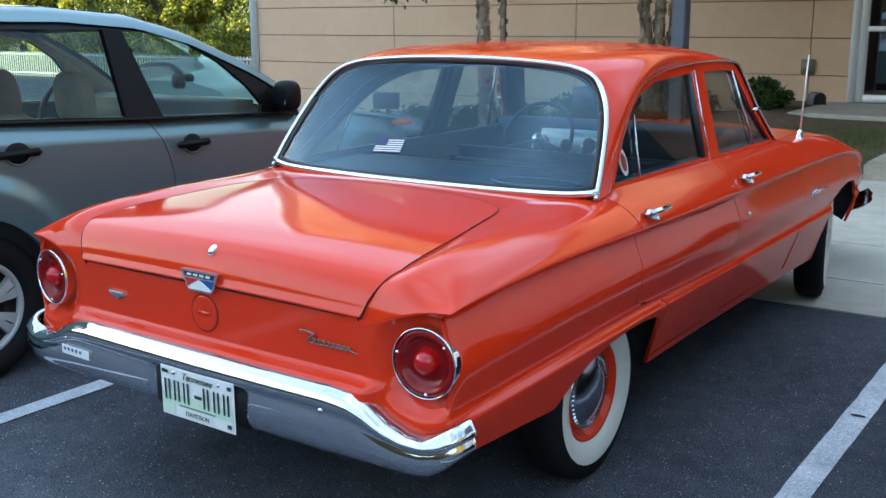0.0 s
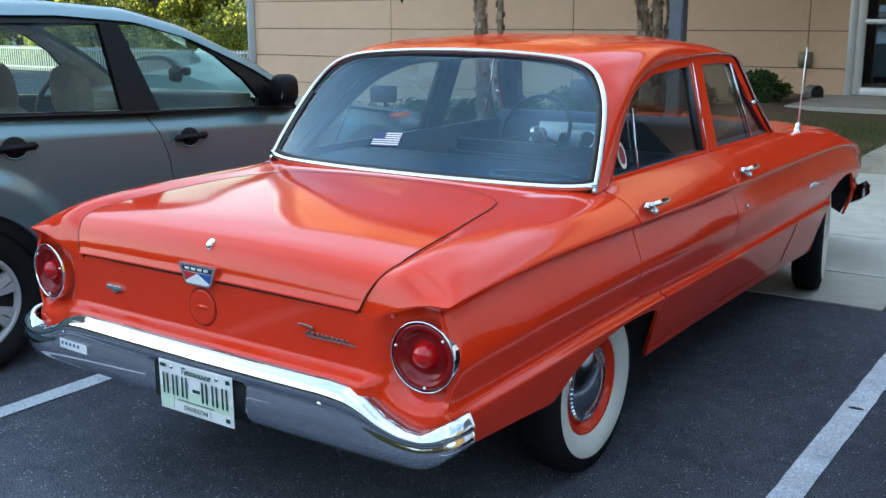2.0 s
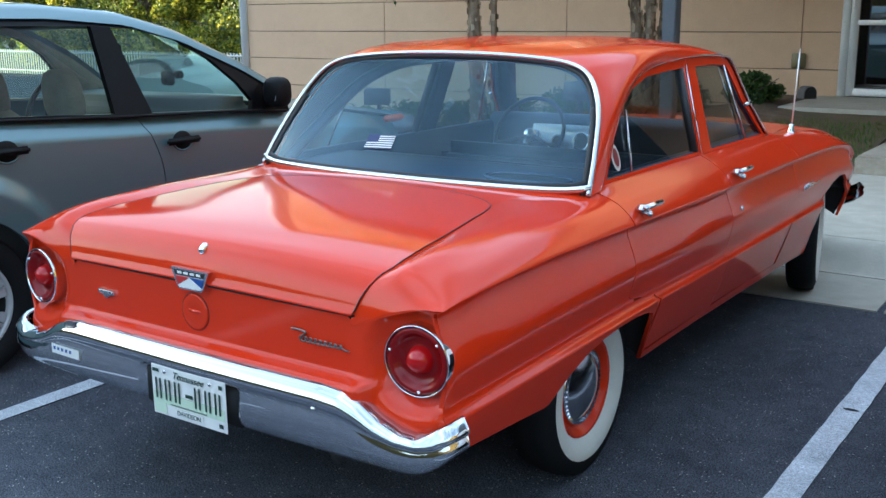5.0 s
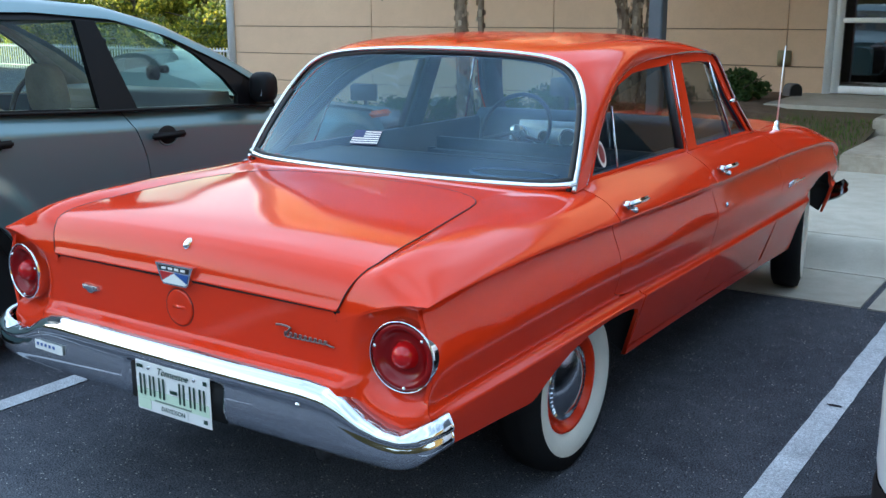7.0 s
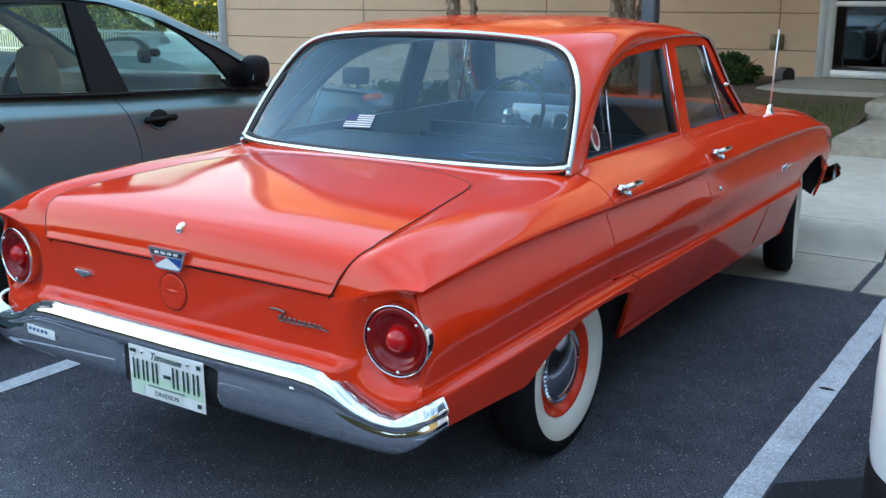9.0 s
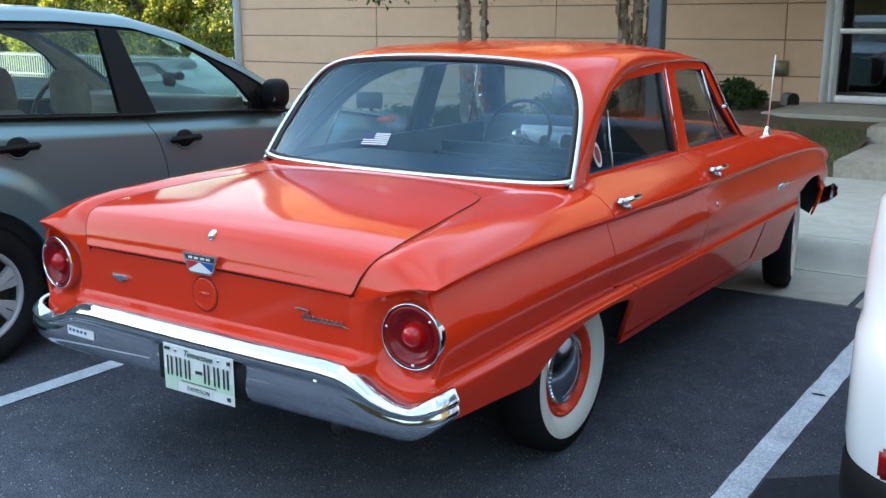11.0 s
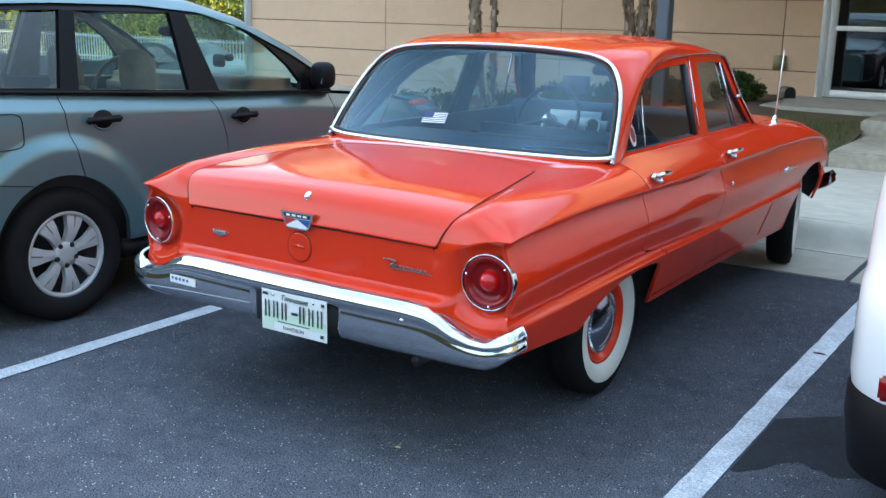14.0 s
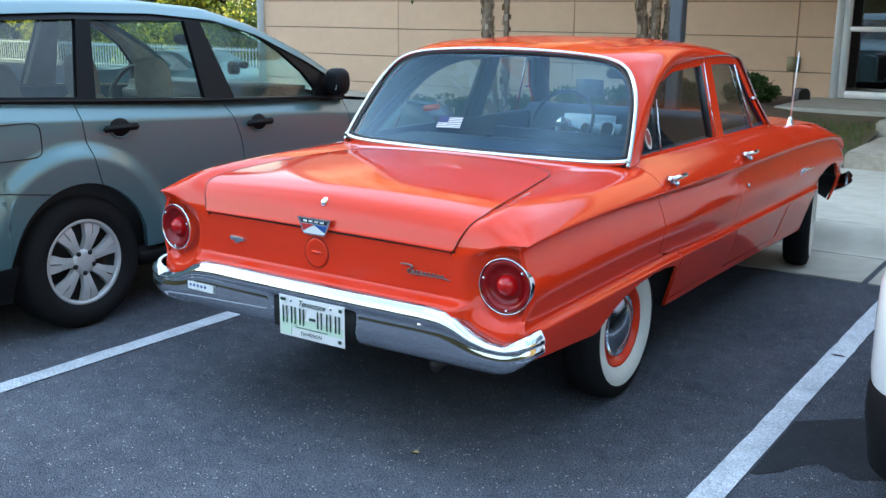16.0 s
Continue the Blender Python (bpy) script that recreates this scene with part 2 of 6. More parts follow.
SEC_Z = [
    [.742, .766, .797, .833, .861, .880, .893, .908, .920, .928, .938, .950, .952, .950, .946, .940, .924, .898, .860, .795, .706],
    [.786, .797, .815, .845, .873, .895, .909, .921, .927, .929, .931, .932, .932, .930, .926, .922, .912, .888, .850, .785, .700],
    [.815, .819, .826, .837, .853, .871, .885, .897, .903, .903, .902, .900, .897, .893, .890, .886, .873, .850, .812, .752, .680],
    [.820, .820, .821, .823, .827, .832, .837, .845, .849, .848, .845, .843, .840, .837, .838, .838, .832, .816, .785, .728, .664],
    [.800, .800, .801, .802, .806, .810, .814, .821, .825, .824, .821, .819, .816, .813, .814, .814, .809, .794, .762, .706, .648],
    [.680, .680, .680, .680, .682, .684, .688, .692, .696, .698, .700, .700, .700, .698, .695, .692, .688, .680, .665, .630, .596],
    [.560, .560, .561, .562, .564, .566, .566, .568, .570, .572, .574, .574, .570, .566, .566, .566, .566, .566, .566, .566, .566],
    [.520, .521, .522, .524, .526, .528, .530, .534, .538, .542, .546, .548, .545, .541, .541, .541, .541, .541, .541, .541, .541],
    [.470, .471, .472, .474, .476, .478, .480, .480, .480, .480, .480, .480, .470, .460, .460, .460, .460, .460, .460, .460, .460],
    [.425, .424, .423, .420, .416, .412, .406, .395, .380, .365, .350, .335, .312, .302, .294, .290, .290, .300, .350, .400, .430],
]
SEC_X, SEC_Z, YS = np.array(SEC_X), np.array(SEC_Z), np.array(YS)


def pchip(x, xs, ys):
    """Smooth interpolation that does not overshoot."""
    h, d = np.diff(xs), np.diff(ys) / np.diff(xs)
    m = np.zeros(len(xs))
    m[0], m[-1] = d[0], d[-1]
    for i in range(1, len(xs) - 1):
        if d[i - 1] * d[i] > 0:
            w1, w2 = 2 * h[i] + h[i - 1], h[i] + 2 * h[i - 1]
            m[i] = (w1 + w2) / (w1 / d[i - 1] + w2 / d[i])
    x = min(max(x, xs[0]), xs[-1])
    i = min(int(np.searchsorted(xs, x, "right")) - 1, len(xs) - 2)
    t = (x - xs[i]) / h[i]
    return (2 * t ** 3 - 3 * t * t + 1) * ys[i] + (t ** 3 - 2 * t * t + t) * h[i] * m[i] + (3 * t * t - 2 * t ** 3) * ys[i + 1] + (t ** 3 - t * t) * h[i] * m[i + 1]


_section = {}


def section(y):
    k = round(float(y), 4)
    if k not in _section:
        _section[k] = [(pchip(y, YS, SEC_X[i]), pchip(y, YS, SEC_Z[i])) for i in range(10)]
    return _section[k]


def side(u, y, inset=0.0):
    """Point of the right body side; u from 0 (inner top) to 9 (sill)."""
    P = section(y)
    k = min(int(u), 8)
    t = u - k
    a, b, c, d = P[max(k - 1, 0)], P[k], P[k + 1], P[min(k + 2, 9)]
    if k == 6:      # the lower body crease is a corner of the section
        d = (2 * c[0] - b[0], 2 * c[1] - b[1])
    if k == 7:
        a = (2 * b[0] - c[0], 2 * b[1] - c[1])
    out = []
    for i in (0, 1):
        out.append(0.5 * (2 * b[i] + (c[i] - a[i]) * t + (2 * a[i] - 5 * b[i] + 4 * c[i] - d[i]) * t * t + (3 * b[i] - a[i] - 3 * c[i] + d[i]) * t ** 3))
    return np.array((out[0] - inset, y, out[1] - (inset if u < 2.5 else 0)))


def u_at(z, y):
    lo, hi = 3.0, 9.0
    for _ in range(26):
        m = (lo + hi) / 2
        lo, hi = (m, hi) if side(m, y)[2] > z else (lo, m)
    return lo


def curve_at(pts, q):
    P = np.array(pts)
    return float(np.interp(q, P[:, 0], P[:, 1]))


def patch(lines, lip=0.014, inward=(-1, 0, 0)):
    """Verts and faces of a panel from rows of points, with a turned-in lip round it."""
    R, C = len(lines), len(lines[0])
    v = [p for row in lines for p in row]
    f = grid_faces(R, C)
    rim = [j for j in range(C)] + [i * C + C - 1 for i in range(1, R)] + [(R - 1) * C + j for j in range(C - 2, -1, -1)] + [i * C for i in range(R - 2, 0, -1)]
    n0, m = len(v), len(rim)
    v = v + [np.array(v[i]) for i in rim] + [np.array(v[i]) + np.array(inward) * lip for i in rim]
    f += [(n0 + (k + 1) % m, n0 + k, n0 + m + k, n0 + m + (k + 1) % m) for k in range(m)]
    return v, f


def joined(pieces):
    V, F = [], []
    for v, f in pieces:
        b = len(V)
        V += list(v)
        F += [tuple(i + b for i in q) for q in f]
    return V, F


def rows_panel(y0, y1, u0, u1, nu, ny, inset=0.0, crowd=1.0):
    """A panel between two edges y0(u) and y1(u); crowd packs its stations towards y0."""
    return patch([[side(u, y0(u) + (y1(u) - y0(u)) * (j / ny) ** crowd, inset) for j in range(ny + 1)] for u in np.linspace(u0, u1, nu + 1)])


def cols_panel(ys, u0, u1, nu, inset=0.0):
    """A panel between u0(y) and u1(y) at the given stations."""
    L = [[side(u0(y) + (u1(y) - u0(y)) * i / nu, y, inset) for y in ys] for i in range(nu + 1)]
    return patch(L)


sedan = thing("vintage_sedan", "orange-red vintage four-door sedan with chrome trim parked nose to the kerb", "car")
REAR_ARCH = [(-0.40, 0.372), (-0.36, 0.405), (-0.30, 0.455), (-0.22, 0.495), (-0.12, 0.520), (0.0, 0.532), (0.12, 0.532), (0.22, 0.522), (0.28, 0.502), (0.305, 0.46), (0.300, 0.40), (0.30, 0.30)]
FRONT_ARCH = [(2.36, 0.30), (2.375, 0.40), (2.41, 0.50), (2.48, 0.585), (2.58, 0.635), (2.70, 0.655), (2.82, 0.645), (2.92, 0.60), (2.98, 0.53), (3.01, 0.45), (3.02, 0.40)]


def door_rear_edge(u):
    z = side(u, 0.2)[2]
    return 0.315 if z < 0.566 else (0.095 if z > 0.60 else 0.095 + 0.22 * ((0.60 - z) / 0.034) ** 2)




def tail_edge(u):
    """Rear edge of the fender: full length at the brow, rolled in below the crease."""
    return -0.977 + 0.019 * min(1.0, max(0.0, (u - 2.6) / 1.2))


GAP = 0.005
LOW = 6.0
quarter = joined([
    rows_panel(tail_edge, lambda u: min(door_rear_edge(u), 0.15 if u > 0.6 else 0.16) - GAP / 2, 0.0, LOW, 66, 60, crowd=2.2),
    cols_panel(list(np.linspace(-0.958, -0.41, 20)) + list(np.linspace(-0.40, 0.305, 50)), lambda y: LOW,
               lambda y: u_at(max(curve_at(REAR_ARCH, y), side(9, y)[2] + 0.002), y) if -0.40 <= y else 9.0, 24),
])
qp = put("rear_quarter_panel", *quarter, PAINT, sedan)
mirrored(qp)
rear_door = rows_panel(lambda u: door_rear_edge(u) + GAP / 2, lambda u: 1.012 - GAP / 2, 0.0, u_at(0.345, 0.6), 70, 26)
rd = put("rear_door", *rear_door, PAINT, sedan)
front_door = rows_panel(lambda u: 1.012 + GAP / 2, lambda u: 1.93 - 0.10 * max(0, (u - 3) / 6) - GAP / 2, 0.0, u_at(0.345, 1.4), 70, 26)
fd = put("front_door", *front_door, PAINT, sedan)
fender = joined([
    rows_panel(lambda u: 1.93 - 0.10 * max(0, (u - 3) / 6) + GAP / 2, lambda u: 3.18, 0.0, 5.2, 52, 44),
    cols_panel(list(np.linspace(1.87, 2.37, 16)) + list(np.linspace(2.375, 3.02, 46)) + list(np.linspace(3.03, 3.18, 6)), lambda y: 5.2,
               lambda y: u_at(curve_at(FRONT_ARCH, y), y) if 2.372 <= y <= 3.02 else 9.0, 24),
])
ff = put("front_fender", *fender, PAINT, sedan)
sill = cols_panel(list(np.linspace(0.318, 1.90, 30)), lambda y: u_at(0.340, y), lambda y: 9.0, 5)
sl = put("rocker_panel", *sill, PAINT, sedan)
for o in (rd, fd, ff, sl):
    mirrored(o)
# dark shell behind the gaps, and the floor pan
shell_v, shell_f = [], []
for sgn in (1, -1):
    ys = np.linspace(-0.93, 3.04, 60)
    us = np.linspace(0.4, 9, 24)
    b = len(shell_v)
    for y in ys:
        for u in us:
            arch = curve_at(REAR_ARCH, y) if -0.40 <= y <= 0.30 else (curve_at(FRONT_ARCH, y) if 2.375 <= y <= 3.0 else 0)
            p = side(u, y, 0.022)
            shell_v.append((sgn * (p[0] - (0.0 if p[2] > arch else 0.26)), y, max(p[2], arch)))
    shell_f += grid_faces(len(ys), len(us), b)
b = len(shell_v)
for y in np.linspace(-0.93, 3.12, 30):
    for x in np.linspace(-0.76, 0.76, 9):
        inside = -0.40 < y < 0.34 or 2.36 < y < 3.04
        shell_v.append((x, y, (0.62 if inside and abs(x) > 0.45 else 0.50 if y > 3.0 else 0.30 if y > 0.2 else 0.40)))
shell_f += grid_faces(30, 9, b)
put("inner_body", shell_v, shell_f, BLACK, sedan, "black underbody and wheel wells")


# upper deck, boot lid, bonnet
def deck(q, y, lift=0.0):
    """Top surface between the two shoulders; q from -1 to 1."""
    P = section(y)
    x0, z0 = P[0]
    h = 0.016 if y < 0.5 else 0.030
    h *= min(1.0, 0.25 + max(0.0, y + 0.971) / 0.05)
    return np.array((q * x0, y - 0.004 * min(1.0, max(0.0, (-0.94 - y) / 0.02)), z0 + h * (1 - q * q) + lift))


def glass_foot(x):
    """Where the rear window meets the deck: y by x."""
    return -0.062 + 0.10 * (abs(x) / 0.72) ** 2.2


tul = []
for s in np.linspace(0, 1, 16):
    r = []
    for q in np.linspace(-1, 1, 41):
        y = -0.36 + s * (glass_foot(q * 0.72) + 0.055 + 0.05 * abs(q) ** 6 + 0.36)
        r.append(deck(q, y, -0.001))
    tul.append(r)
put("rear_deck", [p for r in tul for p in r], grid_faces(16, 41), PAINT, sedan)
LID = [(-0.978, 0.572), (-0.972, 0.578), (-0.965, 0.587), (-0.953, 0.602), (-0.93, 0.618), (-0.88, 0.631), (-0.80, 0.625), (-0.60, 0.600), (-0.45, 0.575), (-0.33, 0.553), (-0.27, 0.536), (-0.235, 0.516), (-0.205, 0.484), (-0.18, 0.43), (-0.165, 0.36), (-0.158, 0.28)]
lid_ys = [-0.978, -0.975, -0.972, -0.968, -0.962, -0.955, -0.945, -0.93, -0.91, -0.88] + list(np.linspace(-0.84, -0.30, 16)) + [-0.27, -0.25, -0.235, -0.22, -0.205, -0.192, -0.18, -0.172, -0.165, -0.158]
lid_rows = []
for y in lid_ys:
    w = curve_at(LID, y)
    yy = max(y, -0.971)
    x0 = section(yy)[0][0]
    lid_rows.append([deck(q * w / x0, yy, 0.002) + np.array((0, min(y + 0.971, 0), 1.6 * min(y + 0.971, 0))) for q in np.linspace(-1, 1, 49)])
v, f = patch(lid_rows, 0.004, (0, 0, -1))
put("boot_lid", v, f, PAINT, sedan)
for s in (1, -1):
    tube("lid_gap", [Vector((s * (r[-1][0] + 0.0015), r[-1][1], r[-1][2] - 0.0008)) for r in lid_rows[1:]], 0.0018, BLACK, sedan, sides=6)
tube("lid_gap", [lid_rows[-1][i] + np.array((0, 0.002, -0.0015)) for i in range(49)], 0.0022, BLACK, sedan, sides=6)
tube("lid_gap", [Vector((x, -0.9735, 0.7665)) for x in np.linspace(-0.578, 0.578, 30)], 0.0036, BLACK, sedan, sides=6)
bonnet = [[deck(q, y, 0.002) for q in np.linspace(-1, 1, 33)] for y in np.linspace(1.96, 3.14, 30)]
v, f = patch(bonnet, 0.016, (0, 0, -1))
put("bonnet", v, f, PAINT, sedan)
cowl = [[(q * 0.71, y, 0.936 + 0.012 * (1 - q * q) - 0.01 * (y < 1.9)) for q in np.linspace(-1, 1, 21)] for y in (1.80, 1.92, 1.97)]
put("cowl", [p for r in cowl for p in r], grid_faces(3, 21), PAINT, sedan)
nose = []
for z in np.linspace(0.45, 0.715, 10):
    nose.append([(x, 3.20 - 0.03 * (abs(x) / 0.8) ** 4 - 0.03 * (z > 0.69), z) for x in np.linspace(-0.78, 0.78, 25)])
put("front_panel", [p for r in nose for p in r], grid_faces(10, 25), PAINT, sedan)

# rear face with the round recesses of the tail lamps
LAMP = Vector((0.766, -0.962, 0.681))
rear_v, rear_f = [], []
NX, NZ = 121, 44
edge_x = [(side(u, -0.958)[2], side(u, -0.958)[0]) for u in np.linspace(3.0, 9.0, 60)][::-1]
ez, ex = np.array([e[0] for e in edge_x]), np.array([e[1] for e in edge_x])
for i in range(NZ):
    for j in range(NX):
        q = -1 + 2 * j / (NX - 1)
        s = i / (NZ - 1)
        ax = abs(q) * 0.846
        top = float(np.interp(ax, [0.572, 0.582, 0.69, 0.785, 0.846], [0.763, 0.744, 0.787, 0.815, 0.820]))
        z = 0.43 + (top - 0.43) * s
        xe = float(np.interp(z, ez, ex))
        x = q * xe
        ax = abs(x)
        y = -0.972 - 0.0045 * min(1, max(0, (ax - 0.555) / 0.04))
        if ax < 0.64 and z < 0.606:
            y -= 0.045 * min(1, (0.606 - z) / 0.02) * min(1, max(0, (0.64 - ax) / 0.03))
        d = math.hypot(ax - LAMP.x, z - LAMP.z)
        if ax > 0.58:
            cone = max(0.0, min(1.0, (0.158 - d) / 0.062))
            cone = cone * cone * (2 - cone)
            out = min(1.0, max(0.0, (ax - LAMP.x) / 0.07))
            hem = min(1.0, max(0.0, (xe - 0.002 - ax) / 0.011)) * min(1.0, max(0.0, (top - 0.004 - z) / 0.012))
            y += 0.040 * cone * hem
            y -= 0.012 * min(1, max(0, (0.585 - z) / 0.05)) * (1 - out) * min(1, (ax - 0.58) / 0.05)
        e = max(0.0, (ax - (xe - 0.03)) / 0.03)
        y += 0.016 * e * e * min(1.0, max(0.0, (0.815 - z) / 0.03))
        rear_v.append((x, y, z))
rear_f = grid_faces(NZ, NX)
put("rear_panel", rear_v, rear_f, PAINT, sedan)
cap_v, cap_f = lathe([(0.0, 0.0001), (-0.0025, 0.03), (-0.003, 0.048), (-0.001, 0.053), (0.004, 0.054)], 40, axis="y")
cap = put("fuel_cap", [(x - 0.018, y - 0.974, z + 0.681) for x, y, z in cap_v], cap_f, PAINT, sedan, "body-coloured round fuel filler cap")
part("grip", box_bm(-0.016, -0.978, 0.684, 0.056, 0.008, 0.011, 0.004), PAINT, cap)
tube("cap_gap", [(-0.018 + 0.0555 * math.cos(a), -0.9728, 0.681 + 0.0555 * math.sin(a)) for a in np.linspace(0, 2 * math.pi, 40)[:-1]], 0.0012, BLACK, cap, sides=5, closed=True)


def tail_lamp(sgn):
    """Round red lens with a stepped bullet centre in a chrome ring, three screws."""
    base = Vector((sgn * LAMP.x, LAMP.y, LAMP.z))
    turn = pose(*base, 0, 0, sgn * 5).to_3x3()

    def place(vs):
        return [base + turn @ Vector(p) for p in vs]
    v, f = lathe([(0.06, 0.0945), (0.0, 0.094), (-0.008, 0.0925), (-0.011, 0.0905), (-0.0095, 0.0888), (0.0, 0.088)], 56, axis="y")
    housing = put("tail_lamp", place(v), f, CHROME, sedan, "round chrome-ringed red tail lamp")
    v, f = lathe([(0.0, 0.087), (-0.006, 0.086), (-0.010, 0.078), (-0.007, 0.071), (0.004, 0.065), (0.013, 0.054), (0.015, 0.044), (0.012, 0.036)], 56, axis="y")
    put("outer_lens", place(v), f, LENS, housing)
    v, f = lathe([(0.013, 0.037), (0.004, 0.0345), (-0.008, 0.030), (-0.018, 0.021), (-0.023, 0.010), (-0.0245, 0.0005)], 56, axis="y")
    put("bullet_lens", place(v), f, LENS_DEEP, housing)
    for a in (165, 40, 275):
        r = 0.078
        v, f = lathe([(0.0, 0.0045), (-0.003, 0.004), (-0.0045, 0.0005)], 10, axis="y")
        put("screw", place([(x + sgn * r * math.cos(radians(a)), y - 0.009, z + r * math.sin(radians(a))) for x, y, z in v]), f, CHROME, housing)


tail_lamp(1)
tail_lamp(-1)


# bumpers: a blade section swept round the plan
def bumper(sgn_y, y_base, name, wide=1.0):
    plan = [(0.0, 0.0), (0.30, 0.003), (0.55, 0.008), (0.70, 0.013), (0.79, 0.020), (0.845, 0.032), (0.880, 0.055), (0.895, 0.088), (0.899, 0.122)]
    half = even(catmull(plan, 80), 90)
    pts = [(-x, y) for x, y in half[::-1]] + [(x, y) for x, y in half[1:]]
    prof = [(0.085, 0.566), (0.060, 0.575), (0.034, 0.573), (0.016, 0.563), (0.004, 0.548), (-0.002, 0.534), (0.002, 0.522), (0.0058, 0.515), (0.0052, 0.508), (0.0032, 0.499), (0.0011, 0.488), (-0.0004, 0.476), (-0.0012, 0.464), (-0.0013, 0.452), (0.0, 0.440), (0.003, 0.428), (0.0075, 0.418), (0.0133, 0.410), (0.0205, 0.404), (0.030, 0.400), (0.048, 0.398), (0.085, 0.398)]
    V = []
    for x, yo in pts:
        ax = abs(x)
        drop = float(np.interp(ax, [0, 0.50, 0.57, 0.62, 0.68, 0.74, 0.80, 0.85, 0.899], [0.012, 0.012, 0.006, -0.012, -0.046, -0.066, -0.070, -0.058, -0.026]))
        n = Vector((0, 1)) if ax < 0.76 else Vector((-math.copysign(1, x) * min(1, (ax - 0.76) / 0.135) ** 1.4 * 2.2, 1.0)).normalized()
        tight = 1 - 0.72 * min(1.0, max(0.0, (ax - 0.80) / 0.07))
        for d, z in prof:
            d = d if d < 0.02 else 0.02 + (d - 0.02) * tight
            k = max(0, (z - 0.42) / 0.155)
            if z < 0.512 and sgn_y > 0:      # the face steps back behind the number plate
                d += 0.030 * min(1.0, max(0.0, (0.200 - abs(x - 0.022)) / 0.008)) * min(1.0, (0.512 - z) / 0.012)
            sweep = 0.062 * min(1.0, max(0.0, (ax - 0.74) / 0.159)) ** 2.8 * max(0.0, 1 - (z - 0.398) / 0.13)
            V.append(((x + n[0] * d) * wide, sgn_y * (y_base + yo + n[1] * d), z + drop * k ** 1.2 + sweep))
    m = len(prof)
    F = grid_faces(len(pts), m) + [tuple(range(m)), tuple(range((len(pts) - 1) * m, len(pts) * m))[::-1]]
    return put(name, V, F, BUMPER_CHROME, sedan, "polished chrome bumper blade")


rear_bumper = bumper(1, -1.058, "rear_bumper")
front_bumper = bumper(-1, -3.31, "front_bumper", 0.985)
# chrome colour darkened to stand in for a dark reflection on the front blade
front_bumper.data.materials[0] = material("dark_reflection_chrome", (0.20, 0.20, 0.21), 0.25, 1.0, 0.5, 9)
for x, y, z in ((0.49, -1.045, 0.522), (0.628, -1.036, 0.430), (-0.60, -1.042, 0.520), (-0.70, -1.034, 0.432)):
    v, f = lathe([(0.004, 0.0095), (-0.003, 0.009), (-0.007, 0.005), (-0.008, 0.0003)], 14, axis="y")
    put("bolt", [(x + a, y + b, z + c) for a, b, c in v], f, CHROME, rear_bumper)


# wheels
def wheel(name, x, y, steer, radius=0.302, width=0.155, parent=None):
    e = new(name)
    e.parent = parent
    e.matrix_basis = pose(x, y, radius, 0, 0, steer + (0 if x > 0 else 180))
    w, r = width / 2, radius
    prof = [(-w * 0.6, r * 0.60), (-w, r * 0.72), (-w * 0.98, r * 0.88), (-w * 0.8, r * 0.975), (-w * 0.3, r), (w * 0.3, r), (w * 0.8, r * 0.975), (w * 0.98, r * 0.815)]
    v, f = lathe(prof, 64)
    put("tyre", v, f, RUBBER, e)
    v, f = lathe([(w * 0.98, r * 0.815), (w * 1.00, r * 0.80), (w * 0.96, r * 0.71), (w * 0.84, r * 0.61), (w * 0.68, r * 0.575)], 64)
    put("whitewall", v, f, WHITEWALL, e, "cream white sidewall band")
    v, f = lathe([(w * 0.68, r * 0.575), (w * 0.76, r * 0.562), (w * 0.70, r * 0.53), (w * 0.36, r * 0.50), (w * 0.26, r * 0.45), (w * 0.32, r * 0.38), (w * 0.28, 0.001)], 64)
    put("rim", v, f, PAINT, e, "orange-red steel rim")
    v, f = lathe([(w * 0.25, r * 0.445), (w * 0.50, r * 0.440), (w * 0.58, r * 0.425), (w * 0.60, r * 0.405), (w * 0.56, r * 0.385), (w * 0.62, r * 0.350), (w * 0.78, r * 0.26), (w * 0.87, r * 0.16), (w * 0.91, r * 0.06), (w * 0.915, 0.0005)], 64)
    for k in range(48 if x > 0 and y < 1 else 0):
        a = 2 * math.pi * k / 48
        put("rib", [(w * 0.60 + p, r * q * math.cos(a + t), r * q * math.sin(a + t)) for q, p, t in ((0.40, 0.0, -0.035), (0.40, 0.005, 0), (0.40, 0.0, 0.035), (0.428, -0.006, -0.035), (0.428, 0.0, 0), (0.428, -0.006, 0.035))], [(0, 1, 4, 3), (1, 2, 5, 4)], HUBCAP, e, smooth=False)
    put("hubcap", v, f, HUBCAP, e, "small chrome dog-dish hubcap")
    return e


wheel("rear_wheel", 0.690, 0, 0, parent=sedan)
wheel("rear_wheel", -0.690, 0, 0, parent=sedan)
wheel("front_wheel", 0.700, 2.74, 11, parent=sedan)
wheel("front_wheel", -0.700, 2.74, 11, parent=sedan)

# roof with its rear pillars, as one patch on each side between the rear window, the drip rail and the header
REAR_EDGE = catmull([(0.722, 0.035, 0.930), (0.705, 0.105, 1.035), (0.675, 0.190, 1.155), (0.640, 0.245, 1.235), (0.585, 0.285, 1.300), (0.50, 0.300, 1.335), (0.36, 0.298, 1.352), (0.18, 0.288, 1.362), (0.0, 0.284, 1.365)], 81)
DRIP = [(0.728, 0.112, 0.945), (0.688, 0.278, 1.080), (0.653, 0.435, 1.200), (0.634, 0.565, 1.264), (0.620, 0.765, 1.310), (0.614, 1.050, 1.328), (0.612, 1.300, 1.330), (0.614, 1.480, 1.322)]
